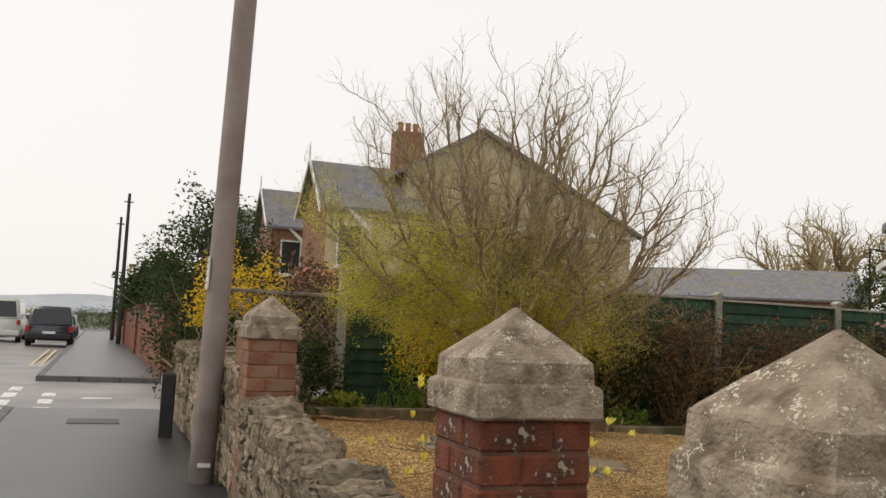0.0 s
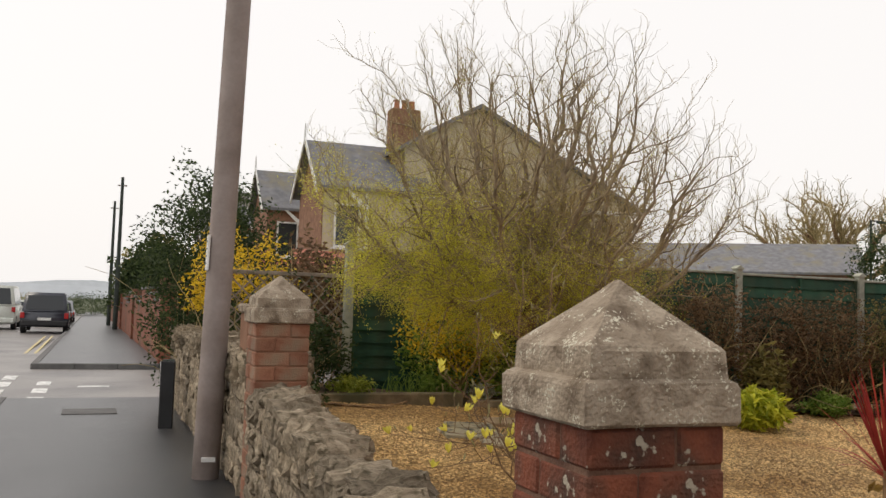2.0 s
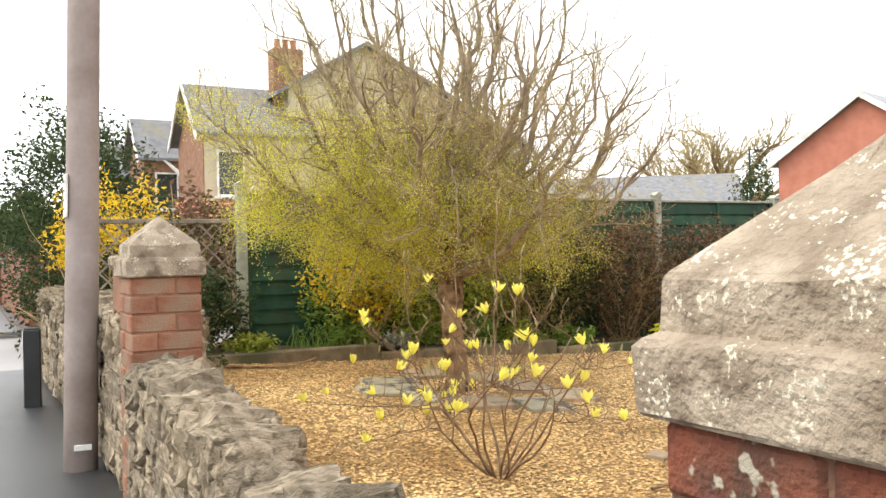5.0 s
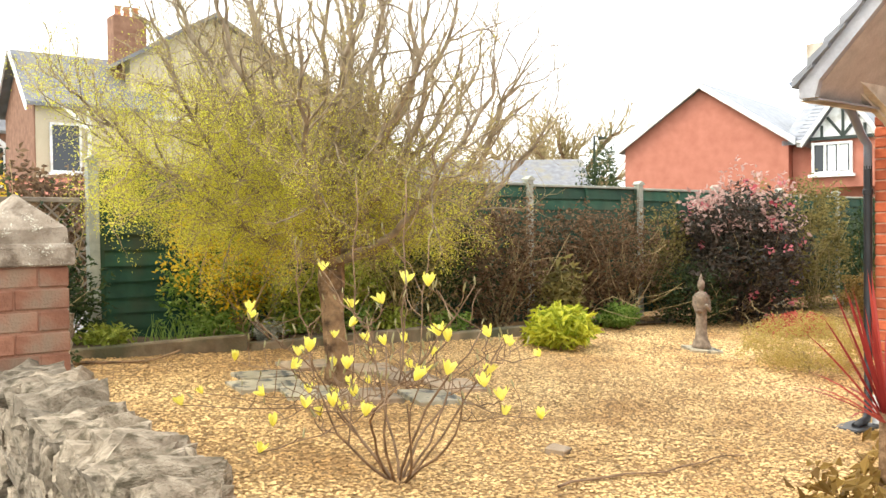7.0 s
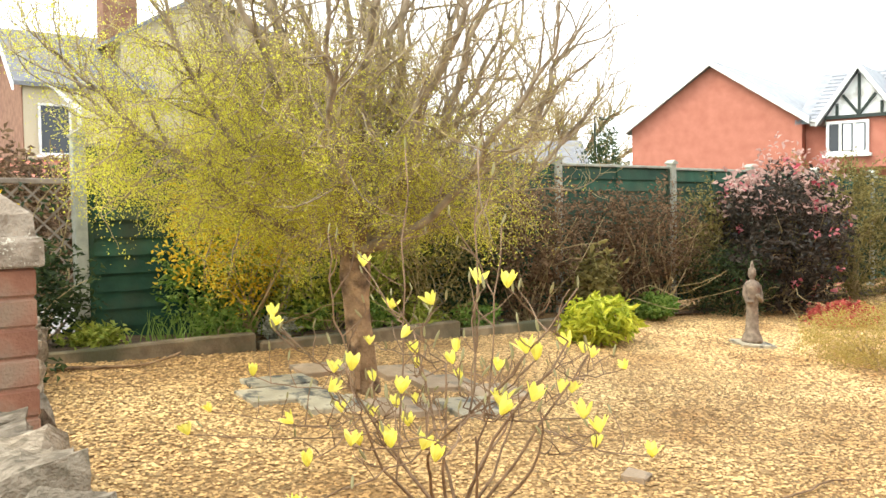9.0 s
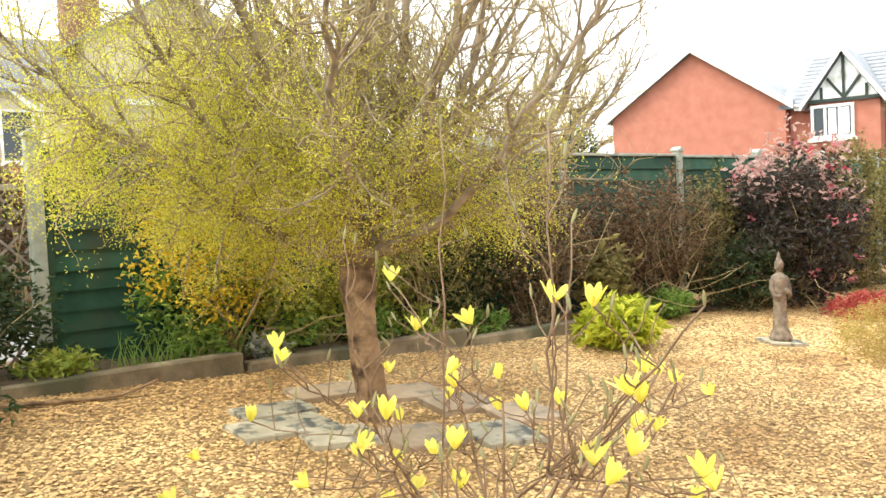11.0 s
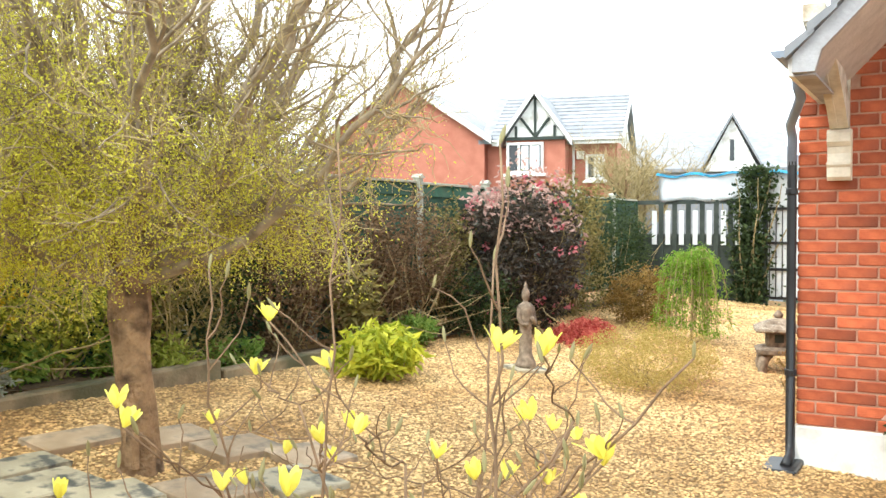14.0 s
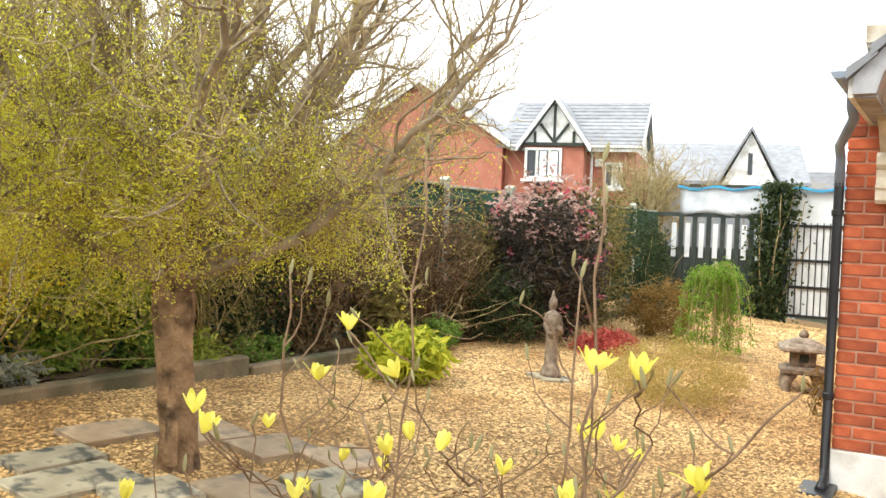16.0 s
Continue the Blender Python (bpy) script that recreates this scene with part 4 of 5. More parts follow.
for k in range(12):
    a = 2 * math.pi * k / 12 + mr.uniform(-0.2, 0.2)
    d = Vector((math.cos(a) * 0.55 - 0.12, math.sin(a) * 0.55 - 0.12, 0.40 + 0.25 * (k % 3)))
    m_ = wiggle(Vector((math.cos(a) * 0.02, math.sin(a) * 0.02, -0.03)), d, d.length * 0.85, 0.0085, 0.0038, 8, 0.13, 0.03, mr)
    stems.append(m_)
    mains.append(m_)


def reach(p0, r0, tip, sag):
    """A crooked shoot that curves up from p0 to its tip."""
    mid = p0.lerp(tip, 0.5) + Vector((mr.gauss(0, 0.03), mr.gauss(0, 0.03), sag))
    path = []
    for i in range(9):
        u = i / 8
        q = p0 * (1 - u) ** 2 + mid * (2 * u * (1 - u)) + tip * u * u
        if 0 < i < 8:
            q = q + Vector((mr.gauss(0, 0.009), mr.gauss(0, 0.009), mr.gauss(0, 0.005)))
        path.append((q, r0 * 0.7 + (0.0026 - r0 * 0.7) * u))
    return path


for tip in [Vector(p) - MB for p in TALL]:
    p0, r0 = min(((p, r) for m_ in mains for p, r in m_[4:]), key=lambda q: Vector((q[0].x - tip.x, q[0].y - tip.y, 0)).length)
    path = reach(p0, 0.0062, tip, -0.06)
    for i in range(1, 8):
        path[i] = (path[i][0] + Vector((mr.gauss(0, 0.009), mr.gauss(0, 0.009), 0)), path[i][1])
    stems.append(path)
    buds.append(tip)
    for i in (2, 3, 5, 6):
        tw = wiggle(path[i][0], Vector((mr.gauss(0, 0.7), mr.gauss(0, 0.7), 0.55)), mr.uniform(0.10, 0.26), 0.0028, 0.0016, 5, 0.2, 0.10, mr)
        twigs.append(tw)
        buds.append(tw[-1][0])
for tip in tips:
    best = min(((p, r) for m_ in mains for p, r in m_[2:]), key=lambda q: (q[0] - tip).length + 0.35 * max(0, q[0].z - tip.z + 0.12))
    path = reach(best[0], best[1], tip, -0.035)
    stems.append(path)
    for i in (2, 4, 6):
        tw = wiggle(path[i][0], Vector((mr.gauss(0, 0.7), mr.gauss(0, 0.7), 0.5)), mr.uniform(0.06, 0.18), 0.0026, 0.0015, 4, 0.22, 0.08, mr)
        twigs.append(tw)
        if i != 2:
            buds.append(tw[-1][0])
for q in stems:
    raw("stem", *tubes([q], 6), M_mtwig, mag, smooth=True)
for q in twigs:
    raw("twig", *tubes([q], 4), M_mtwig, mag)
for tip in tips:
    o = link("flower", mr.choice(FLOWERS), None, mag)
    o.matrix_basis = Matrix.LocRotScale(tip, Euler((mr.gauss(0, 0.3), mr.gauss(0, 0.3), mr.uniform(0, 6))), Vector((1, 1, 1)) * mr.uniform(0.75, 1.1))
for b in buds:
    o = link("bud", BUD, None, mag)
    o.matrix_basis = Matrix.LocRotScale(b, Euler((mr.gauss(0, 0.35), mr.gauss(0, 0.35), 0)), Vector((1, 1, 1)) * mr.uniform(0.7, 1.2))

# ---- shrubs along the fence ----
def bed(x, y=9.6):
    return (x, y, gz(x, min(y, 9.5)) + (0.06 if x < 5.5 and y > 9.4 else 0.02))


shrub("forsythia", "forsythia bush with orange-yellow flowers by the green fence", "shrub", bed(4.2, 9.62), (1.35, 0.7, 1.5), 4600, 0.04, L_yellow, M_twig, 0.5, 0.35, 18, 0.3, 0.62, 1.3)
shrub("garden_shrub", "leafy green shrub growing against the fence", "shrub", bed(5.0, 9.68), (1.8, 0.6, 1.35), 7200, 0.05, L_fresh, M_twig, 0.5, 0.4, 16, 0.3, 0.5, 2.1, "bed shrubs")
shrub("garden_shrub", "dull olive shrub behind the tree trunk", "shrub", bed(5.9, 9.65), (1.3, 0.7, 1.55), 4600, 0.045, L_olive, M_twig, 0.5, 0.35, 16, 0.3, 0.52, 2.9, "bed shrubs")
shrub("brown_hedge_shrub", "dark brown winter-leaved shrub against the fence", "shrub", bed(7.2, 9.65), (1.5, 0.7, 1.5), 6500, 0.045, L_brown, M_twig, 0.5, 0.3, 20, 0.25, 0.5, 3.7, "bed shrubs")
shrub("laurel", "small grey-green broad-leaved laurel in the bed", "shrub", bed(7.95, 9.5), (0.7, 0.5, 0.75), 600, 0.10, L_olive, M_twig, 0.45, 0.3, 12, 0.3, 0.52, 4.4, "bed shrubs")
shrub("brown_hedge_shrub", "loose brown twiggy shrub against the fence", "shrub", bed(9.2, 9.65), (1.6, 0.7, 1.5), 6000, 0.04, L_brown, M_twig, 0.45, 0.25, 26, 0.3, 0.5, 5.2, "bed shrubs")
cam_bush = shrub("camellia", "large dark camellia bush dotted with pink flowers", "shrub", bed(11.15, 9.35), (2.1, 1.4, 1.62), 9500, 0.07, L_camellia, M_twig, 0.5, 0.5, 18, 0.22, 0.52, 6.1)
rg = random.Random(4)
pk = [p for p in blob_points(48, (0, 0, 0.9), (1.05, 0.72, 0.85), rg, 0.93, 0.22, 6.1)]
raw("blossom", *leaves([p + Vector((rg.gauss(0, 0.03), rg.gauss(0, 0.03), rg.gauss(0, 0.03))) for p in pk for _ in range(7)], 0.06, 0.8, 0.0, rg), L_pink, cam_bush, "pink camellia blooms")["kind"] = "stuff"
pk = [p for p in blob_points(2300, (0, 0, 0.95), (0.98, 0.66, 0.95), rg, 0.8, 0.3, 6.1) if p.z > 1.15]
raw("young_leaves", *leaves(pk, 0.075, 0.5, 0.0, rg), L_blush, cam_bush, "pale reddish young leaves")
shrub("garden_shrub", "low brown and green shrub in the fence bed", "shrub", bed(6.5, 9.72), (1.2, 0.5, 1.25), 3600, 0.045, L_dark, M_twig, 0.5, 0.35, 14, 0.3, 0.5, 16.3, "bed shrubs")
shrub("brown_hedge_shrub", "brown winter shrub filling the fence bed", "shrub", bed(8.5, 9.75), (1.3, 0.5, 1.35), 4200, 0.045, L_brown, M_twig, 0.5, 0.3, 20, 0.3, 0.5, 17.7, "bed shrubs")
shrub("garden_shrub", "dull olive twiggy shrub beside the camellia", "shrub", bed(10.3, 9.75), (1.3, 0.5, 1.45), 4000, 0.045, L_olive, M_twig, 0.45, 0.3, 20, 0.3, 0.5, 18.1, "bed shrubs")
shrub("garden_shrub", "olive-brown shrub behind the camellia", "shrub", bed(12.6, 9.8), (1.4, 0.5, 1.75), 4500, 0.05, L_olive, M_twig, 0.45, 0.3, 20, 0.3, 0.52, 18.9, "bed shrubs")
shrub("evergreen_shrub", "dark green-brown upright shrub beside the camellia", "shrub", bed(13.2, 9.4), (1.3, 0.9, 1.9), 6000, 0.06, L_olive, M_twig, 0.4, 0.4, 18, 0.3, 0.52, 7.3, "bed shrubs")
shrub("evergreen_shrub", "dark green shrub low in front of the fence", "shrub", bed(10.2, 9.3), (1.3, 0.8, 0.75), 3000, 0.05, L_dark, M_twig, 0.4, 0.4, 14, 0.3, 0.5, 7.9, "bed shrubs")
shrub("evergreen_shrub", "dark evergreen shrub filling the fence corner", "shrub", bed(14.8, 9.3), (1.6, 1.0, 1.6), 5200, 0.06, L_dark, M_twig, 0.4, 0.4, 14, 0.3, 0.5, 8.4, "bed shrubs")
shrub("bronze_conifer", "rounded bronze-brown dwarf conifer", "shrub", (13.15, 8.45, gz(13.15, 8.45)), (0.98, 0.85, 0.78), 5000, 0.05, L_bronze, M_twig, 0.3, 0.5, 12, 0.3, 0.5, 9.2)
shrub("red_azalea", "low spreading red-leaved azalea on the gravel", "shrub", (10.95, 8.42, gz(10.95, 8.42)), (1.1, 0.65, 0.27), 2200, 0.05, L_red, M_twig, 0.5, 0.4, 12, 0.3, 0.45, 9.9)
lime = shrub("lime_shrub", "rounded lime-yellow leafy shrub standing on the gravel", "shrub", (7.12, 8.66, gz(7.12, 8.66)), (0.72, 0.66, 0.42), 1100, 0.11, L_lime, M_twig, 0.32, 0.45, 12, 0.16, 0.5, 10.6)
mp = shrub("dwarf_maple", "low mounded ochre dwarf maple with fine twigs", "shrub", (8.85, 7.05, gz(8.85, 7.05)), (1.5, 1.25, 0.55), 11000, 0.026, L_maple, M_twig, 0.3, 0.45, 22, 0.12, 0.45, 11.4)
# weeping conifer: hanging sprays
wc = thing("weeping_conifer", "bright green weeping dwarf conifer on the gravel", "shrub", (12.2, 7.5, gz(12.2, 7.5)))
rg = random.Random(31)
sprays, pts = [], []
for k in range(60):
    a, out = rg.uniform(0, 6.28), rg.uniform(0.12, 0.42)
    top = Vector((math.cos(a) * out * 0.35, math.sin(a) * out * 0.35, rg.uniform(0.85, 1.15)))
    pa = [top]
    for i in range(1, 9):
        u = i / 8
        pa.append(Vector((math.cos(a) * out * (0.35 + 0.75 * u ** 0.6), math.sin(a) * out * (0.35 + 0.75 * u ** 0.6), top.z + 0.08 * math.sin(u * 3) - u * u * (top.z - rg.uniform(0.05, 0.35)))))
    sprays.append([(p, 0.004) for p in pa])
    for p in pa[1:]:
        pts += [p + Vector((rg.gauss(0, 0.03), rg.gauss(0, 0.03), rg.gauss(0, 0.03))) for _ in range(12)]
for q in sprays:
    raw("spray", *tubes([q], 3), M_twig, wc)
raw("stem", *tubes([[(Vector((0, 0, -0.03)), 0.025), (Vector((0.02, 0, 0.6)), 0.02), (Vector((0, 0.01, 1.12)), 0.01)]], 4), M_twig, wc)
raw("foliage", *leaves(pts, 0.05, 0.25, 1.2, rg), L_fern, wc)["kind"] = "stuff"
for x, y, w, h, m, lab in ((2.7, 9.75, 0.9, 0.75, L_dark, "dark leafy plant beneath the trellis"), (4.02, 9.58, 0.5, 0.26, L_mid, "low green leafy bed plant"), (4.05, 9.84, 0.95, 0.80, L_mid, "loose green leafy shrub against the fence"), (3.05, 9.58, 0.45, 0.16, L_fresh, "low yellow-green leafy bed plant"), (5.35, 9.56, 0.5, 0.3, L_mid, "low green spreading bed plant"), (5.8, 9.5, 0.5, 0.3, L_fresh, "low fresh green bed plant"), (4.7, 9.62, 0.5, 0.26, L_mid, "low bright green bed plant"), (4.42, 9.52, 0.26, 0.17, L_pale, "small pale grey-leaved bed plant"), (6.4, 9.5, 0.5, 0.24, L_mid, "low green bed plant"), (8.8, 9.4, 0.6, 0.26, L_mid, "low green edging plant")):
    shrub("bed_plant", lab, "plant", bed(x, y), (w, w * 0.7, h), 500 if w < 0.6 else 1500, 0.06, m, M_twig, 0.4, 0.3, 8, 0.25, 0.5, x, "bed plants")
gr = thing("daffodil_clump", "clump of upright green strap leaves in the bed", "plant", bed(3.72, 9.54), "bed plants")
rg = random.Random(8)
for _ in range(70):
    raw("blade", *tubes([wiggle(Vector((rg.gauss(0, 0.22), rg.gauss(0, 0.05), 0)), Vector((rg.gauss(0, 0.25), rg.gauss(0, 0.25), 1)), rg.uniform(0.15, 0.28), 0.006, 0.001, 4, 0.1, -0.03, rg)], 3), L_mid, gr)
# climber on the trellis
rg = random.Random(12)
cl = thing("climber", "sparse dark climber threaded through the trellis", "plant", (2.5, 10.05, gz(2.5, 10)))
for _ in range(14):
    raw("stem", *tubes([wiggle(Vector((rg.uniform(-0.5, 0.5), 0, 0)), Vector((rg.gauss(0, 0.3), 0, 1)), 1.5, 0.008, 0.003, 9, 0.18, 0.03, rg)], 4), M_twig, cl)
raw("foliage", *leaves([Vector((rg.uniform(-0.55, 0.6), rg.gauss(0, 0.05), rg.uniform(0.1, 1.3))) for _ in range(320)], 0.05, 0.5, 0.2, rg), L_dark, cl)["kind"] = "stuff"

# ---- statue on the gravel ----
sb = bmesh.new()
lathe([(0.092, -0.02), (0.092, 0.035), (0.086, 0.045), (0.078, 0.075), (0.072, 0.09), (0.082, 0.12), (0.078, 0.22), (0.072, 0.32), (0.080, 0.40), (0.092, 0.46), (0.098, 0.51), (0.090, 0.555), (0.050, 0.575), (0.030, 0.585), (0.030, 0.60), (0.046, 0.615), (0.052, 0.65), (0.044, 0.685), (0.026, 0.70), (0.024, 0.72), (0.012, 0.745), (0.004, 0.765)], 16, sb)
for v in sb.verts:
    if v.co.z > 0.1:
        v.co.y *= 0.70
        v.co.x *= 0.74
    if v.co.z < 0.05:
        v.co.x *= 1.05
for sgn in (-1, 1):
    vsx, fsx = tubes([[(Vector((sgn * 0.066, 0, 0.535)), 0.022), (Vector((sgn * 0.077, -0.015, 0.45)), 0.022), (Vector((sgn * 0.069, -0.045, 0.39)), 0.020), (Vector((sgn * 0.02, -0.075, 0.42 + 0.03 * sgn)), 0.019)]], 8)
    new_v = [sb.verts.new(v) for v in vsx]
    for f in fsx:
        sb.faces.new([new_v[i] for i in f])
so = part("garden_statue", sb, M_statue, None, "", True)
so.matrix_world = pose(8.55, 8.05, gz(8.55, 8.05) + 0.03, 0, 0, -35)
tagged(so, "small weathered brown stone statue standing on a slab", "statue")
slab(8.55, 8.05, 0.34, 0.30, -30, "square grey slab under the statue")

# ---- the house beside the garden ----
HX, HY = 7.12, 5.59
hs = thing("house", "red brick house with a white plinth and deep canopy roof", "house", (0, 0, 0))
part("wall", box(HX + 0.007, HX + 0.3, -6, HY - 0.006, -0.4, 2.12), M_hmortar, hs)
part("side_wall", box(HX + 0.31, 14.0, HY - 0.28, HY - 0.005, -0.5, 2.3), M_brick, hs)
part("gable_wall", prism([(HY - 0.006, 2.12), (HY - 0.9, 3.1), (-0.4, 3.1), (-0.4, 2.12)], "x", HX + 0.007, HX + 0.3), M_hmortar, hs)
part("plinth", box(HX - 0.03, HX + 0.06, -6, HY + 0.01, -0.6, 0.045, 0.008), M_white, hs, "white painted rendered plinth")
slope = math.tan(radians(46))
EY, EZ, RY = HY - 0.14, 2.05, 2.8
rz_ = EZ + (EY - RY) * slope
part("roof", prism([(EY, EZ), (RY, rz_), (2 * RY - EY, EZ), (2 * RY - EY, EZ + 0.09), (RY, rz_ + 0.13), (EY, EZ + 0.09)], "x", 5.94, 14.2), M_tile, hs, "grey tiled roof reaching out over the front")
part("soffit", prism([(EY - 0.03, EZ - 0.012), (RY, rz_ - 0.02), (RY, rz_ - 0.05), (EY - 0.03, EZ - 0.042)], "x", 5.96, HX + 0.05), M_soffit, hs, "grey boarded underside of the canopy")
part("bargeboard", prism([(EY, EZ - 0.05), (EY - 0.10, EZ - 0.05), (EY - 0.13, EZ + 0.05), (RY, rz_ - 0.10), (RY, rz_ + 0.02), (EY, EZ + 0.03)], "x", 5.89, 5.935), M_barge, hs, "faded grey painted bargeboard with a boxed end")
part("eave_box", box(5.94, HX - 0.005, EY - 0.10, EY - 0.004, EZ - 0.062, EZ - 0.05), M_barge, hs, "boarded underside of the boxed eave")
for k in range(24):
    y, z = EY - 0.10 * k, EZ + 0.035 + 0.10 * k * slope
    part("verge_tile", prism([(y + 0.03, z - 0.02), (y + 0.03, z + 0.035), (y - 0.10, z + 0.025 + 0.10 * slope), (y - 0.10, z - 0.01 + 0.10 * slope)], "x", 5.86 - 0.004 * (k % 2), 5.936 + 0.004 * (k % 2)), M_tile, hs)
part("fascia", box(5.94, HX - 0.004, EY, EY + 0.025, EZ - 0.06, EZ + 0.05), M_white, hs, "white fascia board")
bm = bmesh.new()
gut = [(math.cos(a) * 0.042, math.sin(a) * 0.036) for a in [math.pi + math.pi * i / 8 for i in range(9)]]
prism([(EY + 0.07 + u, EZ + 0.075 + v) for u, v in gut], "x", 5.97, HX - 0.006, bm)
part("gutter", bm, M_gutter, hs, "blue-grey plastic half-round gutter")
# Neck takes the gutter's blue-grey to paint it lit; pipe below is black.
raw("pipe_neck", *tubes([[(Vector((6.55, EY + 0.07, EZ + 0.05)), 0.029), (Vector((6.57, EY + 0.07, EZ - 0.02)), 0.029), (Vector((6.66, EY + 0.065, EZ - 0.07)), 0.029), (Vector((HX - 0.12, HY + 0.03, EZ - 0.19)), 0.029), (Vector((HX - 0.032, HY + 0.03, EZ - 0.25)), 0.029), (Vector((HX - 0.032, HY + 0.03, EZ - 0.42)), 0.029)]], 10), M_gutter, hs, "blue-grey swan-neck bend below the gutter", True)
raw("downpipe", *tubes([[(Vector((HX - 0.032, HY + 0.03, EZ - 0.40)), 0.029), (Vector((HX - 0.032, HY + 0.03, 0.9)), 0.029), (Vector((HX - 0.032, HY + 0.03, gz(HX, HY) + 0.12)), 0.029), (Vector((HX - 0.09, HY + 0.02, gz(HX, HY) + 0.06)), 0.029), (Vector((HX - 0.22, HY + 0.03, gz(HX, HY) + 0.03)), 0.029)]], 10), M_black, hs, "black plastic downpipe with a shoe at the corner", True)
for zc in (0.35, 1.45):
    part("pipe_bracket", lathe([(0.033, zc), (0.036, zc + 0.005), (0.036, zc + 0.035), (0.033, zc + 0.04)], 12, None, (HX - 0.032, HY + 0.03, 0)), M_black, hs)
for z0, cb in ((1.53, [(0, 0), (0.085, 0), (0.105, 0.02), (0.11, 0.075), (0.125, 0.09), (0.125, 0.105), (0, 0.105)]), (1.637, [(0, 0), (0.085, 0), (0.08, 0.05), (0.09, 0.09), (0, 0.09)]), (1.729, [(0, 0), (0.095, 0), (0.12, 0.025), (0.12, 0.075), (0.10, 0.098), (0, 0.098)])):
    part("corbel", prism([(HX + 0.01 - u, z0 + v) for u, v in cb], "y", HY - 0.30, HY - 0.17), M_corbel, hs, "moulded cream stone corbel")
bm = bmesh.new()
for y0, y1, off in ((HY - 0.285, HY - 0.185, 0.0),):
    prism([(HX - 0.02, 1.83), (HX - 0.11, 1.83), (HX - 0.25, 1.92), (HX - 0.70, 2.11), (HX - 1.22, 2.24), (HX - 1.22, 2.32), (HX - 0.65, 2.24), (HX - 0.25, 2.10), (HX - 0.02, 1.98)], "y", y0, y1, bm)
    prism([(HX - 0.112, 1.835), (HX - 0.135, 1.835), (HX - 0.27, 1.91), (HX - 0.72, 2.095), (HX - 1.2, 2.22), (HX - 1.2, 2.235), (HX - 0.70, 2.108), (HX - 0.25, 1.918)], "y", y0 + 0.055, y1 - 0.004, bm)
part("brace", bm, M_pale, hs, "pale curved timber brace under the canopy")
part("wall_plate", box(HX - 0.03, HX + 0.02, HY - 0.285, HY - 0.185, 1.82, 2.40), M_pale, hs)
BR = brick_mesh(0.103, 0.215, 0.065)
BR.materials.append(M_brick)
BH = brick_mesh(0.103, 0.103, 0.065)
BH.materials.append(M_brick)
z, c = 0.085, 0
while z < 3.0:
    y = HY - 0.0
    first = True
    while y > 4.35:
        w = 0.103 if (first and c % 2) else 0.215
        if z > max(2.06, EZ + 0.05 + (EY - y) * slope):
            y -= w + 0.010
            first = False
            continue
        o = link("brick", BH if w < 0.15 else BR, None, hs)
        o.matrix_basis = Matrix.Translation((HX + 0.0515 + R.uniform(-0.0015, 0.0015), y - w / 2, z))
        y -= w + 0.010
        first = False
    z += 0.075
    c += 1
vs_, fs_ = [], []
zz, c = 0.085, 0
while zz < 3.4:
    y = 4.33 - (0.11 if c % 2 else 0)
    while y > -0.5:
        b = len(vs_)
        for q in ((HX, y), (HX, y - 0.215)):
            for h in (zz - 0.0325, zz + 0.0325):
                vs_.append((q[0], q[1], h))
                vs_.append((q[0] + 0.08, q[1], h))
        fs_ += [(b, b + 2, b + 6, b + 4), (b, b + 1, b + 3, b + 2), (b + 4, b + 6, b + 7, b + 5), (b, b + 4, b + 5, b + 1), (b + 2, b + 3, b + 7, b + 6)]
        y -= 0.225
    zz += 0.075
    c += 1
raw("brickwork", vs_, fs_, M_brick, hs)["kind"] = "stuff"
dr = thing("drain_gully", "small dark drain surround at the foot of the downpipe", "drain", (HX - 0.12, HY + 0.05, gz(HX, HY)))
part("surround", box(-0.22, 0.1, -0.1, 0.1, -0.05, 0.03, 0.01), M_black, dr)

# stone lantern beyond the corner
def square_rings(rows, bm=None):
    """A four-sided body through rows of (half width, height), with slightly rounded corners."""
    bm = bm or bmesh.new()
    rings = []
    for w, z in rows:
        c = w * 0.82
        rings.append([bm.verts.new((x, y, z)) for x, y in ((-c, -w), (c, -w), (w, -c), (w, c), (c, w), (-c, w), (-w, c), (-w, -c))])
    for a, b in zip(rings, rings[1:]):
        for k in range(8):
            bm.faces.new((a[k], a[(k + 1) % 8], b[(k + 1) % 8], b[k]))
    bm.faces.new(rings[0][::-1]), bm.faces.new(rings[-1])
    return bm


sl = thing("stone_lantern", "weathered grey stone garden lantern on curved legs", "garden lantern", (11.1, 6.33, gz(11.1, 6.33)), rz=14)
for k in range(4):
    a = math.pi / 4 + k * math.pi / 2
    raw("leg", *tubes([[(Vector((math.cos(a) * r, math.sin(a) * r, z)), w) for r, z, w in ((0.22, -0.02, 0.05), (0.235, 0.07, 0.048), (0.21, 0.15, 0.055), (0.15, 0.20, 0.06))]], 8), M_statue, sl, smooth=True)
part("platform", square_rings([(0.17, 0.19), (0.22, 0.205), (0.225, 0.245), (0.16, 0.27)]), M_statue, sl)
part("light_box", square_rings([(0.115, 0.27), (0.12, 0.285), (0.12, 0.42), (0.11, 0.435)]), M_statue, sl)
# Dark plates on the closed box stand in for shade inside its windows.
for k in range(4):
    o = part("opening_shade", box(-0.045, 0.045, -0.124, -0.121, 0.315, 0.40), M_dark, sl, "dark square plate painting the shade of a window hole")
    o.matrix_basis = Matrix.Rotation(k * math.pi / 2, 4, "Z")
part("roof", square_rings([(0.225, 0.425), (0.24, 0.44), (0.235, 0.465), (0.15, 0.515), (0.07, 0.55), (0.04, 0.56)]), M_cap, sl, "pale weathered spreading stone roof")
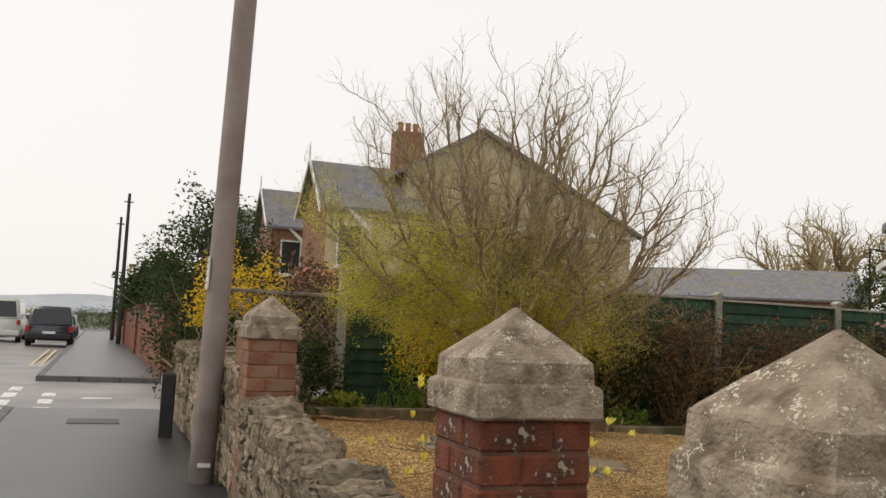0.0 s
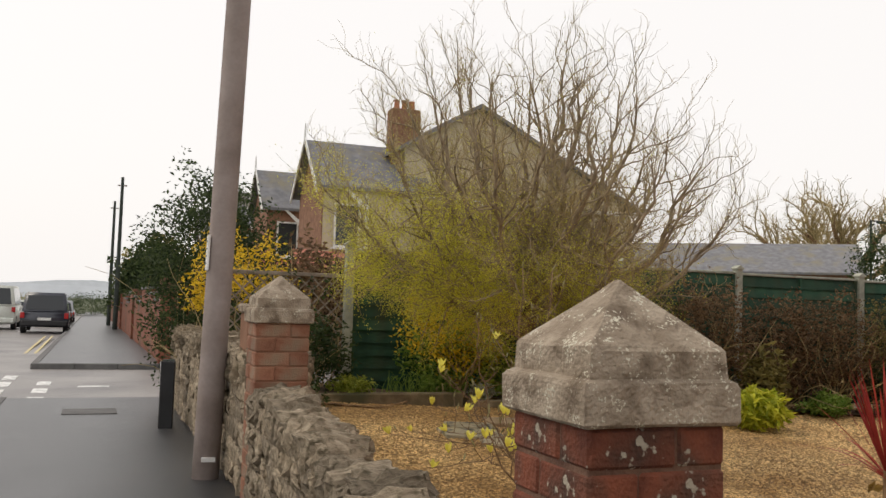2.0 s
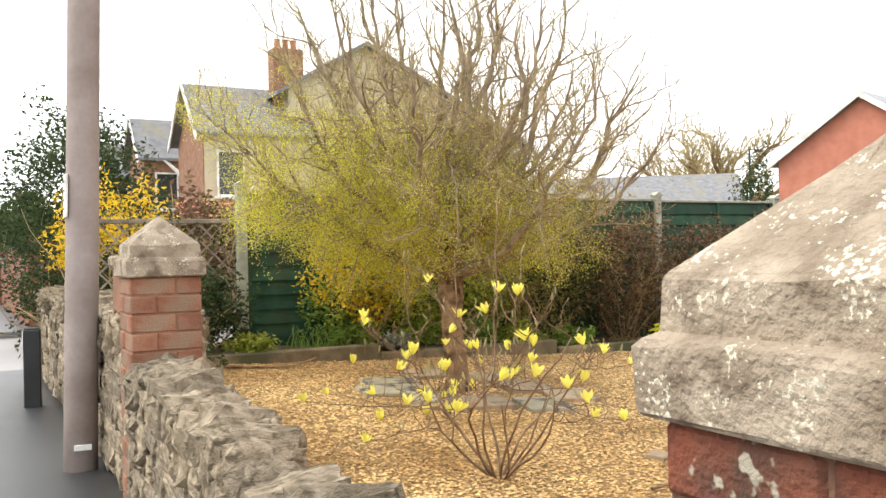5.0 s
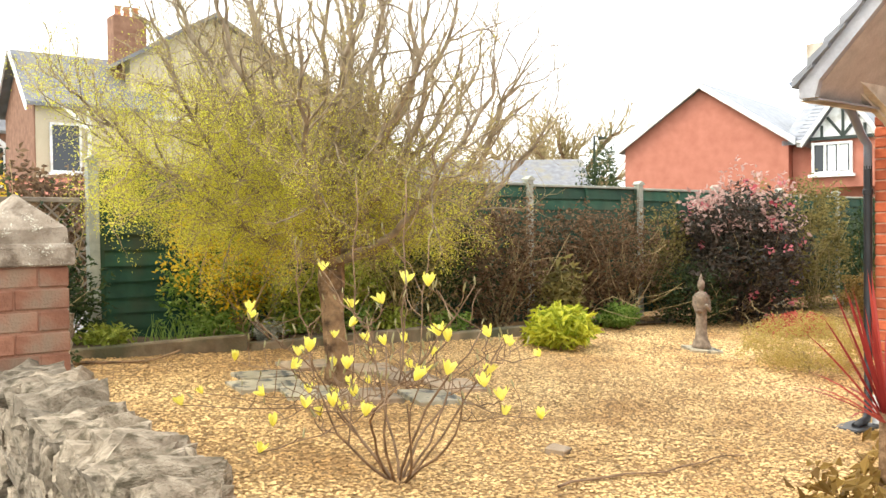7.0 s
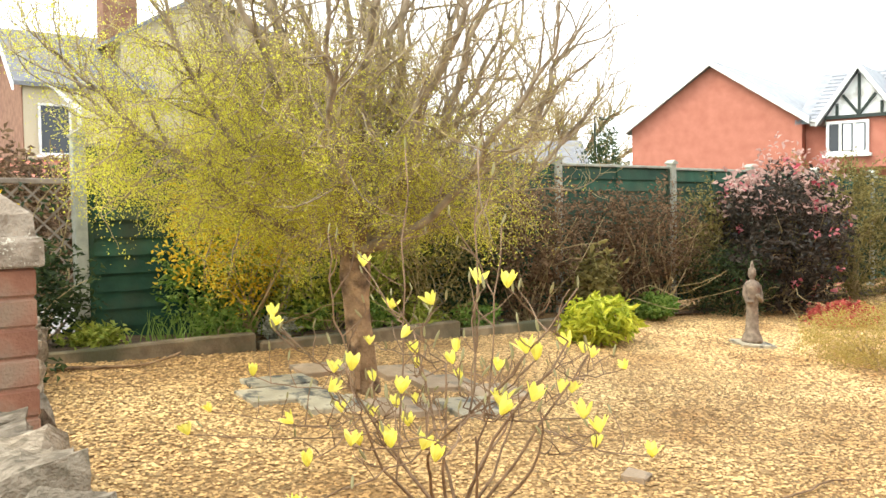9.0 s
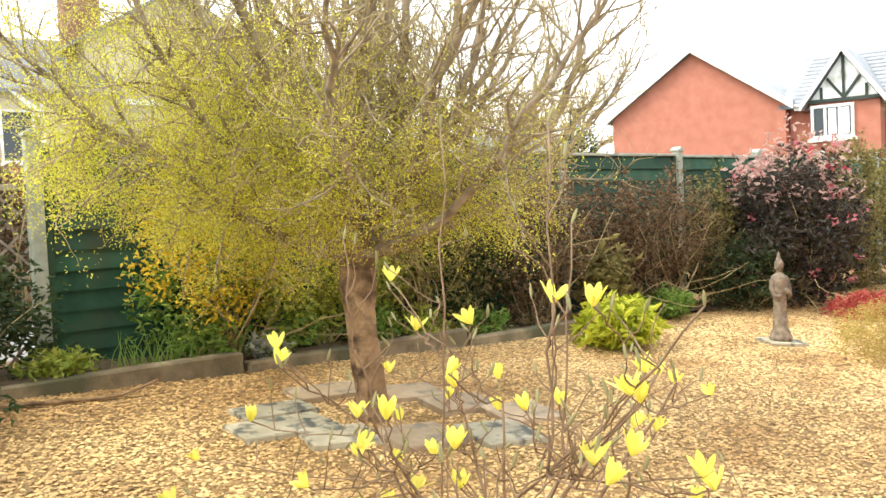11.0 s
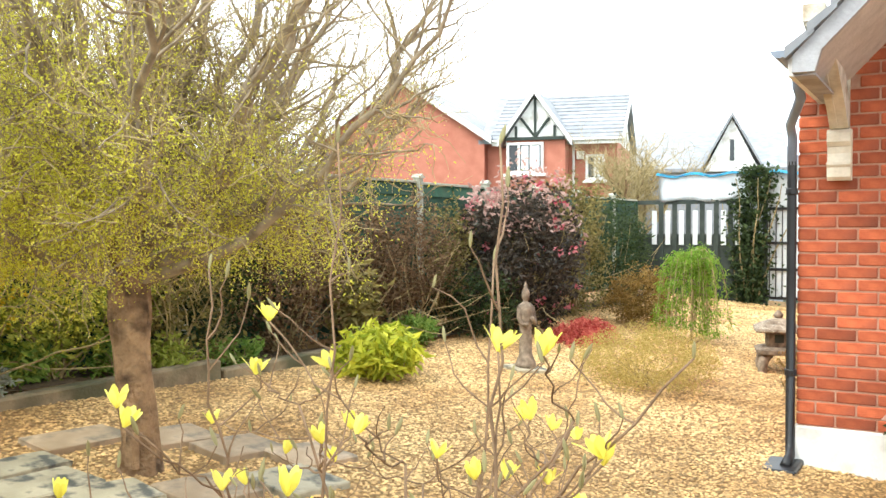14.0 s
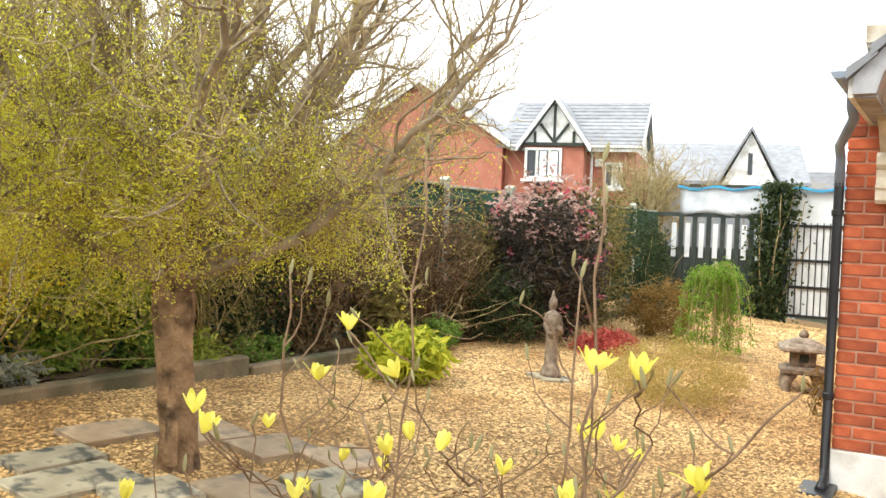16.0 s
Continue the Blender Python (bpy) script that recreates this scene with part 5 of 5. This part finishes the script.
part("finial", lathe([(0.03, 0.555), (0.05, 0.58), (0.05, 0.60), (0.025, 0.63), (0.004, 0.645)], 10), M_statue, sl, smooth=True)
shrub("garden_plant", "sparse dry plant beside the stone lantern", "plant", (9.75, 6.0, gz(9.75, 6.0)), (0.28, 0.24, 0.42), 260, 0.045, L_bronze, M_twig, 0.4, 0.3, 9, 0.3, 0.5, 27.0)


def pot(x, y, r, h, label, group=""):
    t = thing("plant_pot", label, "plant pot", (x, y, gz(x, y)), group)
    part("pot", lathe([(r * 0.68, 0), (r * 0.92, h * 0.8), (r * 0.93, h * 0.82), (r, h * 0.82), (r, h), (r * 0.9, h), (r * 0.88, h * 0.9)], 24), M_terra, t, smooth=False)
    part("soil", lathe([(r * 0.87, h * 0.85), (r * 0.87, h * 0.92)], 20), M_soil, t)
    return t


pp = pot(6.88, 4.86, 0.16, 0.24, "terracotta pot with pink flowers beside the brick wall")
rg = random.Random(41)
ct = Vector((0, 0, 0.42))
raw("foliage", *leaves(blob_points(500, (0, 0, 0.36), (0.22, 0.22, 0.18), rg, 0.4, 0.2, 2.0), 0.06, 0.5, 0.1, rg), L_dark, pp)
raw("flowers", *leaves([p + Vector((rg.gauss(0, 0.02), rg.gauss(0, 0.02), rg.gauss(0, 0.02))) for p in blob_points(26, (0, 0, 0.38), (0.22, 0.22, 0.17), rg, 0.9, 0.1, 2.0) for _ in range(9)], 0.05, 0.8, 0, rg), L_blush, pp, "pale pink blooms")["kind"] = "stuff"
cp = pot(3.70, 3.90, 0.20, 0.46, "terracotta pot holding a red spiky cordyline")
raw("foliage", *leaves(blob_points(520, (0, 0, 0.56), (0.27, 0.27, 0.17), rg, 0.3, 0.2, 3.0), 0.06, 0.45, 0.1, rg), L_bronze, cp)
vs_, fs_ = [], []
for k in range(64):
    a, el = rg.uniform(0, 6.28), rg.uniform(0.5, 1.4)
    d = Vector((math.cos(a) * math.cos(el), math.sin(a) * math.cos(el), math.sin(el)))
    side = d.cross(Vector((0, 0, 1))).normalized()
    L = rg.uniform(0.36, 0.52)
    p = Vector((0, 0, 0.80))
    b = len(vs_)
    for i in range(6):
        u = i / 5
        w = 0.0095 * (1 - u) ** 0.6 * (0.6 + u)
        q = p + d * (L * u) - Vector((0, 0, 0.14 * u * u * (1.4 - el)))
        vs_ += [q - side * w, q + side * w]
    fs_ += [(b + 2 * i, b + 2 * i + 1, b + 2 * i + 3, b + 2 * i + 2) for i in range(5)]
raw("leaves", vs_, fs_, L_cord, cp, "long dark red sword leaves")
raw("stem", *tubes([[(Vector((0, 0, 0.40)), 0.03), (Vector((0, 0, 0.84)), 0.025)]], 8), M_bark, cp)

# ---- back boundary: tarp, slatted fence, ivy, gate ----
BX = 18.3
zb = gz(BX, 8.0)
tf = thing("slatted_fence", "dark slatted fence with pale gaps and a white tarpaulin", "fence", (BX, 0, 0))
part("panel", box(0.0, 0.05, 7.75, 10.1, zb - 0.2, 1.05), M_dark, tf)
for k in range(15):
    y = 9.75 - k * 0.13
    part("slat", box(-0.03, -0.004, y - 0.045, y + 0.045, 0.85 if k % 2 == 0 else zb, 1.5 if k % 2 == 0 else 1.62), M_metal if k % 2 == 0 else M_dark, tf)
part("rail", box(-0.03, 0.0, 7.75, 10.1, 1.62, 1.70), M_dark, tf)
bm = bmesh.new()
rows = []
for j in range(7):
    rows.append([bm.verts.new((-0.06 + 0.05 * math.sin(i * 1.3 + j) * (j / 6), 7.9 + 1.75 * i / 16, 2.18 - 0.5 * j / 6 + 0.03 * math.sin(i * 0.7) * (j / 6))) for i in range(17)])
for a, b in zip(rows, rows[1:]):
    for k in range(16):
        bm.faces.new((a[k], a[k + 1], b[k + 1], b[k]))
bmesh.ops.solidify(bm, geom=bm.faces[:], thickness=0.008)
part("tarpaulin", bm, M_tarp, tf, "sagging white tarpaulin", True)
bm = bmesh.new()
rows = []
for j in range(4):
    rows.append([bm.verts.new((-0.10 + 0.06 * j, 6.6 + 3.1 * i / 24, 2.22 - 0.05 * abs(j - 1.5) + 0.03 * math.sin(i * 1.1))) for i in range(25)])
for a, b in zip(rows, rows[1:]):
    for k in range(24):
        bm.faces.new((a[k], a[k + 1], b[k + 1], b[k]))
bmesh.ops.solidify(bm, geom=bm.faces[:], thickness=0.03)
part("tarpaulin_edge", bm, M_blue, tf, "bright blue tarpaulin edge", True)
gt = thing("metal_gate", "white panelled gate with black iron rails", "gate", (BX, 6.72, zb))
part("backing", box(0.02, 0.05, 0, 0.95, 0.08, 2.35), M_metal, gt, "pale sheet backing")
for z in (0.10, 0.62, 1.10, 1.72):
    part("rail", box(-0.02, 0.015, 0, 0.95, z - 0.025, z + 0.025), M_black, gt)
for k in range(9):
    part("bar", box(-0.01, 0.012, 0.04 + k * 0.108, 0.056 + k * 0.108, 0.08, 1.78), M_black, gt)
part("frame", box(-0.04, 0.06, -0.09, -0.005, 0, 2.4), M_dark, gt)
part("frame", box(-0.04, 0.06, 0.955, 1.03, 0, 2.4), M_dark, gt)
part("frame", box(-0.04, 0.06, -0.5, -0.42, 0, 2.4), M_dark, gt)
part("side_panel", box(0.0, 0.03, -0.42, -0.09, 0.1, 2.3), M_metal, gt)
iv = thing("ivy", "dark ivy climbing between the fence and gate", "climber", (BX - 0.15, 7.95, zb))
rg = random.Random(55)
raw("foliage", *leaves([Vector((rg.gauss(0, 0.13), rg.gauss(0, 0.17) - 0.12 * (z > 1.9), z)) for z in [rg.uniform(0.0, 2.5) for _ in range(3800)]], 0.08, 0.7, 0.3, rg), L_dark, iv)["kind"] = "stuff"
for _ in range(6):
    raw("stem", *tubes([wiggle(Vector((0, rg.gauss(0, 0.1), 0)), Vector((0, rg.gauss(0, 0.1), 1)), 2.3, 0.02, 0.006, 9, 0.1, 0.03, rg)], 5), M_twig, iv)
lean = thing("leaning_board", "short weathered timber board leaning on the fence", "board", (BX - 0.6, 9.2, zb))
raw("board", *tubes([[(Vector((0, 0.25, 0.0)), 0.05), (Vector((0.3, -0.35, 1.0)), 0.05)]], 4), M_timber, lean)


# ---- neighbouring houses ----
def gable_roof(x0, x1, y0, y1, eave, ridge, over=0.25, along="y", thick=0.14):
    """A roof with its ridge along the given axis."""
    if along == "y":
        xm = (x0 + x1) / 2
        return prism([(x0 - over, eave - 0.1), (xm, ridge), (x1 + over, eave - 0.1), (x1 + over, eave - 0.1 + thick), (xm, ridge + thick), (x0 - over, eave - 0.1 + thick)], "y", y0 - over, y1 + over)
    ym = (y0 + y1) / 2
    return prism([(y0 - over, eave - 0.1), (ym, ridge), (y1 + over, eave - 0.1), (y1 + over, eave - 0.1 + thick), (ym, ridge + thick), (y0 - over, eave - 0.1 + thick)], "x", x0 - over, x1 + over)


def tile_rows(parent, x0, x1, y0, z0, y1, z1, n, material):
    """Courses of tiles on a roof face whose eave is at y0, z0 and ridge at y1, z1."""
    for i in range(n):
        u, v = i / n, (i + 1.15) / n
        ya, za, yb, zb_ = y0 + (y1 - y0) * u, z0 + (z1 - z0) * u, y0 + (y1 - y0) * v, z0 + (z1 - z0) * v
        part("tile_course", prism([(ya, za + 0.035), (ya, za + 0.075), (yb, zb_ + 0.03), (yb, zb_ + 0.0)], "x", x0, x1), material, parent)


def window(parent, x0, x1, y, z0, z1, panes=2, frame_m=None, blinds=False):
    frame_m = frame_m or M_white
    w = bpy.data.objects.new("window", None)
    scene.collection.objects.link(w)
    w.parent = parent
    for k in range(panes):
        a, b = x0 + 0.06 + (x1 - x0 - 0.12) * k / panes, x0 + 0.06 + (x1 - x0 - 0.12) * (k + 1) / panes
        part("pane", box(a, b - 0.002, y - 0.02, y + 0.02, z0 + 0.06, z1 - 0.06), M_glass, w)
        if blinds and k != 0:
            part("blind", box(a + 0.06, b - 0.07, y - 0.028, y - 0.022, z0 + 0.1, z1 - 0.1), M_tarp, w, "pale blind")
    bm = bmesh.new()
    for a in (x0, x1 - 0.08):
        box(a, a + 0.08, y - 0.07, y + 0.03, z0, z1, 0, bm)
    for k in range(1, panes):
        c = x0 + (x1 - x0) * k / panes
        box(c - 0.04, c + 0.04, y - 0.06, y + 0.03, z0 + 0.08, z1 - 0.08, 0, bm)
    for b in (z0, z1 - 0.08):
        box(x0 + 0.08, x1 - 0.08, y - 0.07, y + 0.03, b, b + 0.08, 0, bm)
    part("frame", bm, frame_m, w)
    part("sill", box(x0 - 0.08, x1 + 0.08, y - 0.16, y + 0.03, z0 - 0.09, z0 - 0.004), frame_m, w)


def street_house(x, y, label, render_m, mirror=False, main=True):
    """Victorian house facing the street (towards -x), its side facing -y; local origin at its near front corner."""
    t = thing("terraced_house", label, "house", (x, y, -0.4), "street houses")
    part("wing_wall", prism([(0, -2), (4.4, -2), (4.4, 6.3), (2.2, 8.4), (0, 6.3)], "x", 0.0, 4.2), M_house if not main else render_m, t)
    part("front_wall", prism([(0.05, -2), (4.35, -2), (4.35, 6.3), (2.2, 8.35), (0.05, 6.3)], "x", -0.04, -0.004), M_house, t)
    part("wing_roof", gable_roof(-0.1, 4.4, 0.0, 4.4, 6.35, 8.45, 0.25, "x"), M_slate, t)
    for s in (0, 1):
        ya, yb = (-0.3, 2.2) if s == 0 else (4.7, 2.2)
        part("bargeboard", prism([(ya, 6.05), (yb, 8.5), (yb, 8.72), (ya, 6.3)], "x", -0.42, -0.36), M_white, t)
    part("finial", lathe([(0.05, 8.4), (0.05, 8.8), (0.02, 9.3)], 6, None, (-0.39, 2.2, 0)), M_white, t)
    window(t, 0.45, 1.55, -0.03, 3.9, 5.7, 1)
    part("corner_post", box(1.75, 1.9, -0.10, -0.02, 3.7, 6.2), M_white, t)
    part("corner_brace", prism([(1.75, 5.3), (1.75, 5.6), (0.9, 6.25), (0.75, 6.25)], "y", -0.5, -0.4), M_white, t)
    part("porch_roof", prism([(-1.6, 2.95), (0.05, 3.75), (0.05, 3.62), (-1.6, 2.82)], "x", -1.2, 3.2), M_redwall, t, "red-brown tiled lean-to roof")
    part("porch_wall", box(-0.9, 3.0, -1.3, 0.0, -2, 2.9), M_house, t)
    if main:
        part("main_wall", prism([(3.6, -2), (15.0, -2), (15.0, 6.6), (7.0, 10.45), (3.6, 8.4)], "y", 0.6, 9.5), render_m, t)
        bm = prism([(3.0, 8.2), (7.0, 10.6), (15.5, 6.4), (15.5, 6.25), (7.0, 10.42), (3.0, 8.05)], "y", 0.25, 9.8)
        part("main_roof", bm, M_slate, t)
        ch = part("chimney", box(3.2, 4.5, 1.2, 2.0, 7.2, 10.2, 0.03), M_house, t)
        for k in range(3):
            part("chimney_pot", lathe([(0.14, 10.15), (0.12, 10.55), (0.15, 10.62)], 10, None, (3.5 + k * 0.35, 1.6, 0)), M_terra, ch)
        part("eave_fascia", box(4.2, 15.2, 0.35, 0.42, 6.1, 6.3), M_white, t)
    return t


street_house(9.2, 36.4, "cream-rendered gabled house with slate roof and chimney", M_render)
street_house(8.8, 46.5, "gabled brown brick house farther down the street", M_house, main=False)
street_house(8.6, 57.0, "distant gabled house down the street", M_house, main=False)
street_house(8.3, 70.0, "distant gabled house far down the street", M_house, main=False)

# red brick house with half-timbered gable
rh = thing("detached_house", "red brick house with tiled roof and half-timbered gable", "house", (25.39, 23.18, 0.30), rz=-76.3)
part("gable_wall", prism([(0, -3), (5.6, -3), (5.6, 3.72), (2.8, 5.55), (0, 3.72)], "y", 0.0, 8.0), M_redwall, rh)
part("gable_roof", prism([(-0.25, 3.56), (2.8, 5.58), (5.85, 3.56), (5.85, 3.70), (2.8, 5.75), (-0.25, 3.70)], "y", -0.2, 8.2), M_tile, rh)
for s_ in (-1, 1):
    part("bargeboard", prism([(2.8 + s_ * 3.07, 3.47), (2.8, 5.54), (2.8, 5.74), (2.8 + s_ * 3.07, 3.69)], "y", -0.26, -0.2), M_white, rh)
part("wing_wall", box(5.62, 9.75, 0.35, 6.0, -3, 3.5), M_redwall, rh)
part("wing_gable", prism([(0.36, 3.5), (5.99, 3.5), (3.2, 5.1)], "x", 9.50, 9.745), M_white, rh, "pale rendered gable end")
part("wing_roof", prism([(-0.0, 3.48), (3.2, 5.22), (6.4, 3.48), (6.4, 3.62), (3.2, 5.37), (-0.0, 3.62)], "x", 5.4, 9.95), M_tile, rh)
tile_rows(rh, 5.75, 9.93, -0.05, 3.56, 3.15, 5.32, 12, M_tile)
part("fascia", box(5.86, 9.97, -0.08, -0.02, 3.40, 3.60), M_white, rh)
part("gutter", box(5.86, 9.97, -0.16, -0.085, 3.50, 3.58, 0.02), M_white, rh)
part("verge", prism([(-0.1, 3.42), (3.2, 5.22), (3.2, 5.42), (-0.1, 3.62)], "x", 9.955, 10.0), M_white, rh)
part("half_timber_gable", prism([(6.38, 3.55), (8.26, 3.55), (7.32, 4.88)], "y", -0.45, 2.6), M_white, rh, "white gable panel with black timbers")
part("gable_roof_small", prism([(6.2, 3.36), (7.32, 4.94), (8.44, 3.36), (8.44, 3.50), (7.32, 5.10), (6.2, 3.50)], "y", -0.62, 2.9), M_tile, rh)
for s_ in (-1, 1):
    part("bargeboard", prism([(7.32 + s_ * 1.15, 3.32), (7.32, 4.92), (7.32, 5.12), (7.32 + s_ * 1.15, 3.52)], "y", -0.68, -0.625), M_white, rh)
for a, b in (((7.32, 3.6), (7.32, 4.8)), ((7.32, 3.62), (6.88, 4.2)), ((7.32, 3.62), (7.76, 4.2)), ((6.72, 3.6), (6.72, 3.96)), ((7.92, 3.6), (7.92, 3.96))):
    raw("timber", *tubes([[(Vector((a[0], -0.47, a[1])), 0.05), (Vector((b[0], -0.47, b[1])), 0.05)]], 4), M_dark, rh)
part("timber", box(6.4, 8.24, -0.52, -0.46, 3.52, 3.62), M_dark, rh)
part("bay", box(6.4, 8.24, -0.4, 0.34, 2.1, 3.53), M_redwall, rh)
window(rh, 6.42, 7.58, -0.42, 2.5, 3.46, 3, blinds=True)
window(rh, 8.78, 9.36, 0.33, 2.3, 3.1, 2, blinds=True)
part("drainpipe", box(8.36, 8.44, 0.26, 0.34, -2.5, 3.42, 0.02), M_white, rh)
part("alarm_box", box(8.5, 8.74, 0.22, 0.34, 2.95, 3.2, 0.02), M_white, rh, "small white alarm box")

# low roofs beyond the fences
def low_house(az, dist, width, depth, eave, ridge, label, gable=False, eye=(1.3, 4.9)):
    a = radians(az)
    cx, cy = eye[0] + dist * math.sin(a), eye[1] + dist * math.cos(a)
    t = thing("bungalow", label, "house", (cx, cy, 0), "houses beyond the fence", rz=-az)
    w = width / 2
    part("wall", box(-w, w, 0, depth, -2.5, eave), M_house if not gable else M_tile, t)
    part("roof", gable_roof(-w, w, 0, depth, eave, ridge, 0.3, "x"), M_slate if not gable else M_tile, t)
    part("gable_end", prism([(0.02, eave - 0.1), (depth / 2, ridge - 0.02), (depth - 0.02, eave - 0.1)], "x", -w + 0.01, w - 0.01), M_white, t)
    if gable:
        part("cross_gable", prism([(w * 0.35, eave - 0.1), (w * 0.35 + 2.0, eave - 0.1), (w * 0.35 + 1.0, eave + 1.9)], "y", -0.5, depth / 2), M_white, t, "white boarded cross gable")
        part("gable_cap", prism([(w * 0.35 - 0.2, eave - 0.2), (w * 0.35 + 1.0, eave + 1.95), (w * 0.35 + 2.2, eave - 0.2), (w * 0.35 + 2.2, eave - 0.08), (w * 0.35 + 1.0, eave + 2.12), (w * 0.35 - 0.2, eave - 0.08)], "y", -0.7, depth / 2 + 0.3), M_tile, t)
        part("slit_window", box(w * 0.35 + 0.92, w * 0.35 + 1.08, -0.53, -0.5, eave + 0.3, eave + 1.1), M_glass, t)
    return t


low_house(74.3, 36, 9, 7, 3.3, 5.0, "pale blue-grey roofed house beyond the back fence", True)
low_house(88, 42, 14, 7, 2.9, 4.3, "long low grey-roofed building behind the gate")
low_house(39.7, 60, 14.2, 8, 4.0, 6.0, "low dark-roofed building beyond the fence", eye=(0.7, 0.9))

# ---- trees and planting farther off ----
shrub("evergreen_tree", "dark glossy evergreen overhanging the pavement wall", "tree", (2.02, 12.2, -0.1), (1.6, 1.6, 2.7), 15000, 0.055, L_dark, M_twig, 0.45, 0.45, 12, 0.25, 0.56, 13.3)
shrub("forsythia", "orange-yellow forsythia spilling over the street wall", "shrub", (2.12, 11.1, -0.1), (1.35, 0.9, 1.85), 5200, 0.05, L_yellow, M_twig, 0.4, 0.5, 22, 0.35, 0.62, 14.1, bare=0.66)
shrub("garden_shrub", "dark hedge shrub over the street wall", "shrub", (2.3, 9.3, 0.0), (0.6, 1.6, 0.85), 2600, 0.06, L_dark, M_twig, 0.45, 0.4, 14, 0.3, 0.5, 14.9, "street shrubs")
shrub("red_shrub", "tall reddish-brown shrub near the gabled house", "shrub", (5.6, 22.0, -0.6), (3.4, 2.2, 3.0), 9000, 0.15, L_brown, M_twig, 0.45, 0.4, 16, 0.3, 0.52, 15.8, "street shrubs")
for x, y, w, h, m, sd in ((3.6, 27, 2.2, 2.6, L_brown, 1.1), (3.9, 33, 2.6, 3.0, L_dark, 2.2), (3.6, 40, 2.6, 3.6, L_dark, 3.3), (3.4, 50, 4.0, 4.6, L_dark, 4.4), (4.5, 62, 5, 5.5, L_olive, 5.5), (-12.5, 60, 4, 3.5, L_dark, 6.6), (-12, 85, 6, 3.2, L_dark, 7.7), (0.5, 110, 8, 2.6, L_dark, 8.8), (-8, 120, 9, 2.4, L_olive, 9.9)):
    shrub("hedge_tree", "dense garden tree behind the street wall" if x > 0 else "distant garden tree beside the road", "tree", (x, y, pz(y) - 0.3), (w, w, h), 5200, 0.055 * h, m, M_twig, 0.55, 0.35, 8, 0.3, 0.55, sd, "street trees")
crooked_tree("bare_oak", "large bare oak beyond the fences", (55, 55.5, -2.2), 5.0, 0.75, 15.5, 9.0, 9, 17, M_bark, M_twig, 2, 0.1)
shrub("conifer", "dark distant conifer beside the red house", "tree", (35.1, 32.9, -2), (2.8, 2.6, 7.6), 6000, 0.16, L_dark, M_twig, 0.4, 0.55, 6, 0.3, 0.5, 22.0)
crooked_tree("bare_tree", "bare brown winter tree beside the houses", (25.2, 12.4, -1.2), 1.6, 0.16, 5.6, 2.0, 9, 19, M_bark, M_twig, 2, 0.1)
lp = thing("street_lamp", "thin grey street lamp beyond the fences", "street lamp", (42.5, 40.0, -2.2))
part("column", lathe([(0.09, 0), (0.06, 9.2)], 8), M_dark, lp)
part("arm", box(0, 0.9, -0.03, 0.03, 9.14, 9.2), M_dark, lp)
part("lantern", box(0.5, 1.1, -0.12, 0.12, 9.05, 9.16, 0.03), M_dark, lp)
# hills; their pale colour carries the haze of distance
for k, (dist, h, lab) in enumerate(((900, 26, "hills on the horizon with mist painted into their pale colour"), (1500, 62, "farther hills with mist painted into their pale colour"))):
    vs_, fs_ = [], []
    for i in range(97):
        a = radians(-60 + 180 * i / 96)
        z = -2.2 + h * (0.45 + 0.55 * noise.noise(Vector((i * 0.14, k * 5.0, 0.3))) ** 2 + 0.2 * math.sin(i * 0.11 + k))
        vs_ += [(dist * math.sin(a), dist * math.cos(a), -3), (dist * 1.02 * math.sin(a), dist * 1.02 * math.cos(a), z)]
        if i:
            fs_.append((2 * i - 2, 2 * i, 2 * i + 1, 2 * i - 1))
    tagged(raw("backdrop_hills", vs_, fs_, M_hazed_hill, smooth=True), lab, "hills", kind="structure")
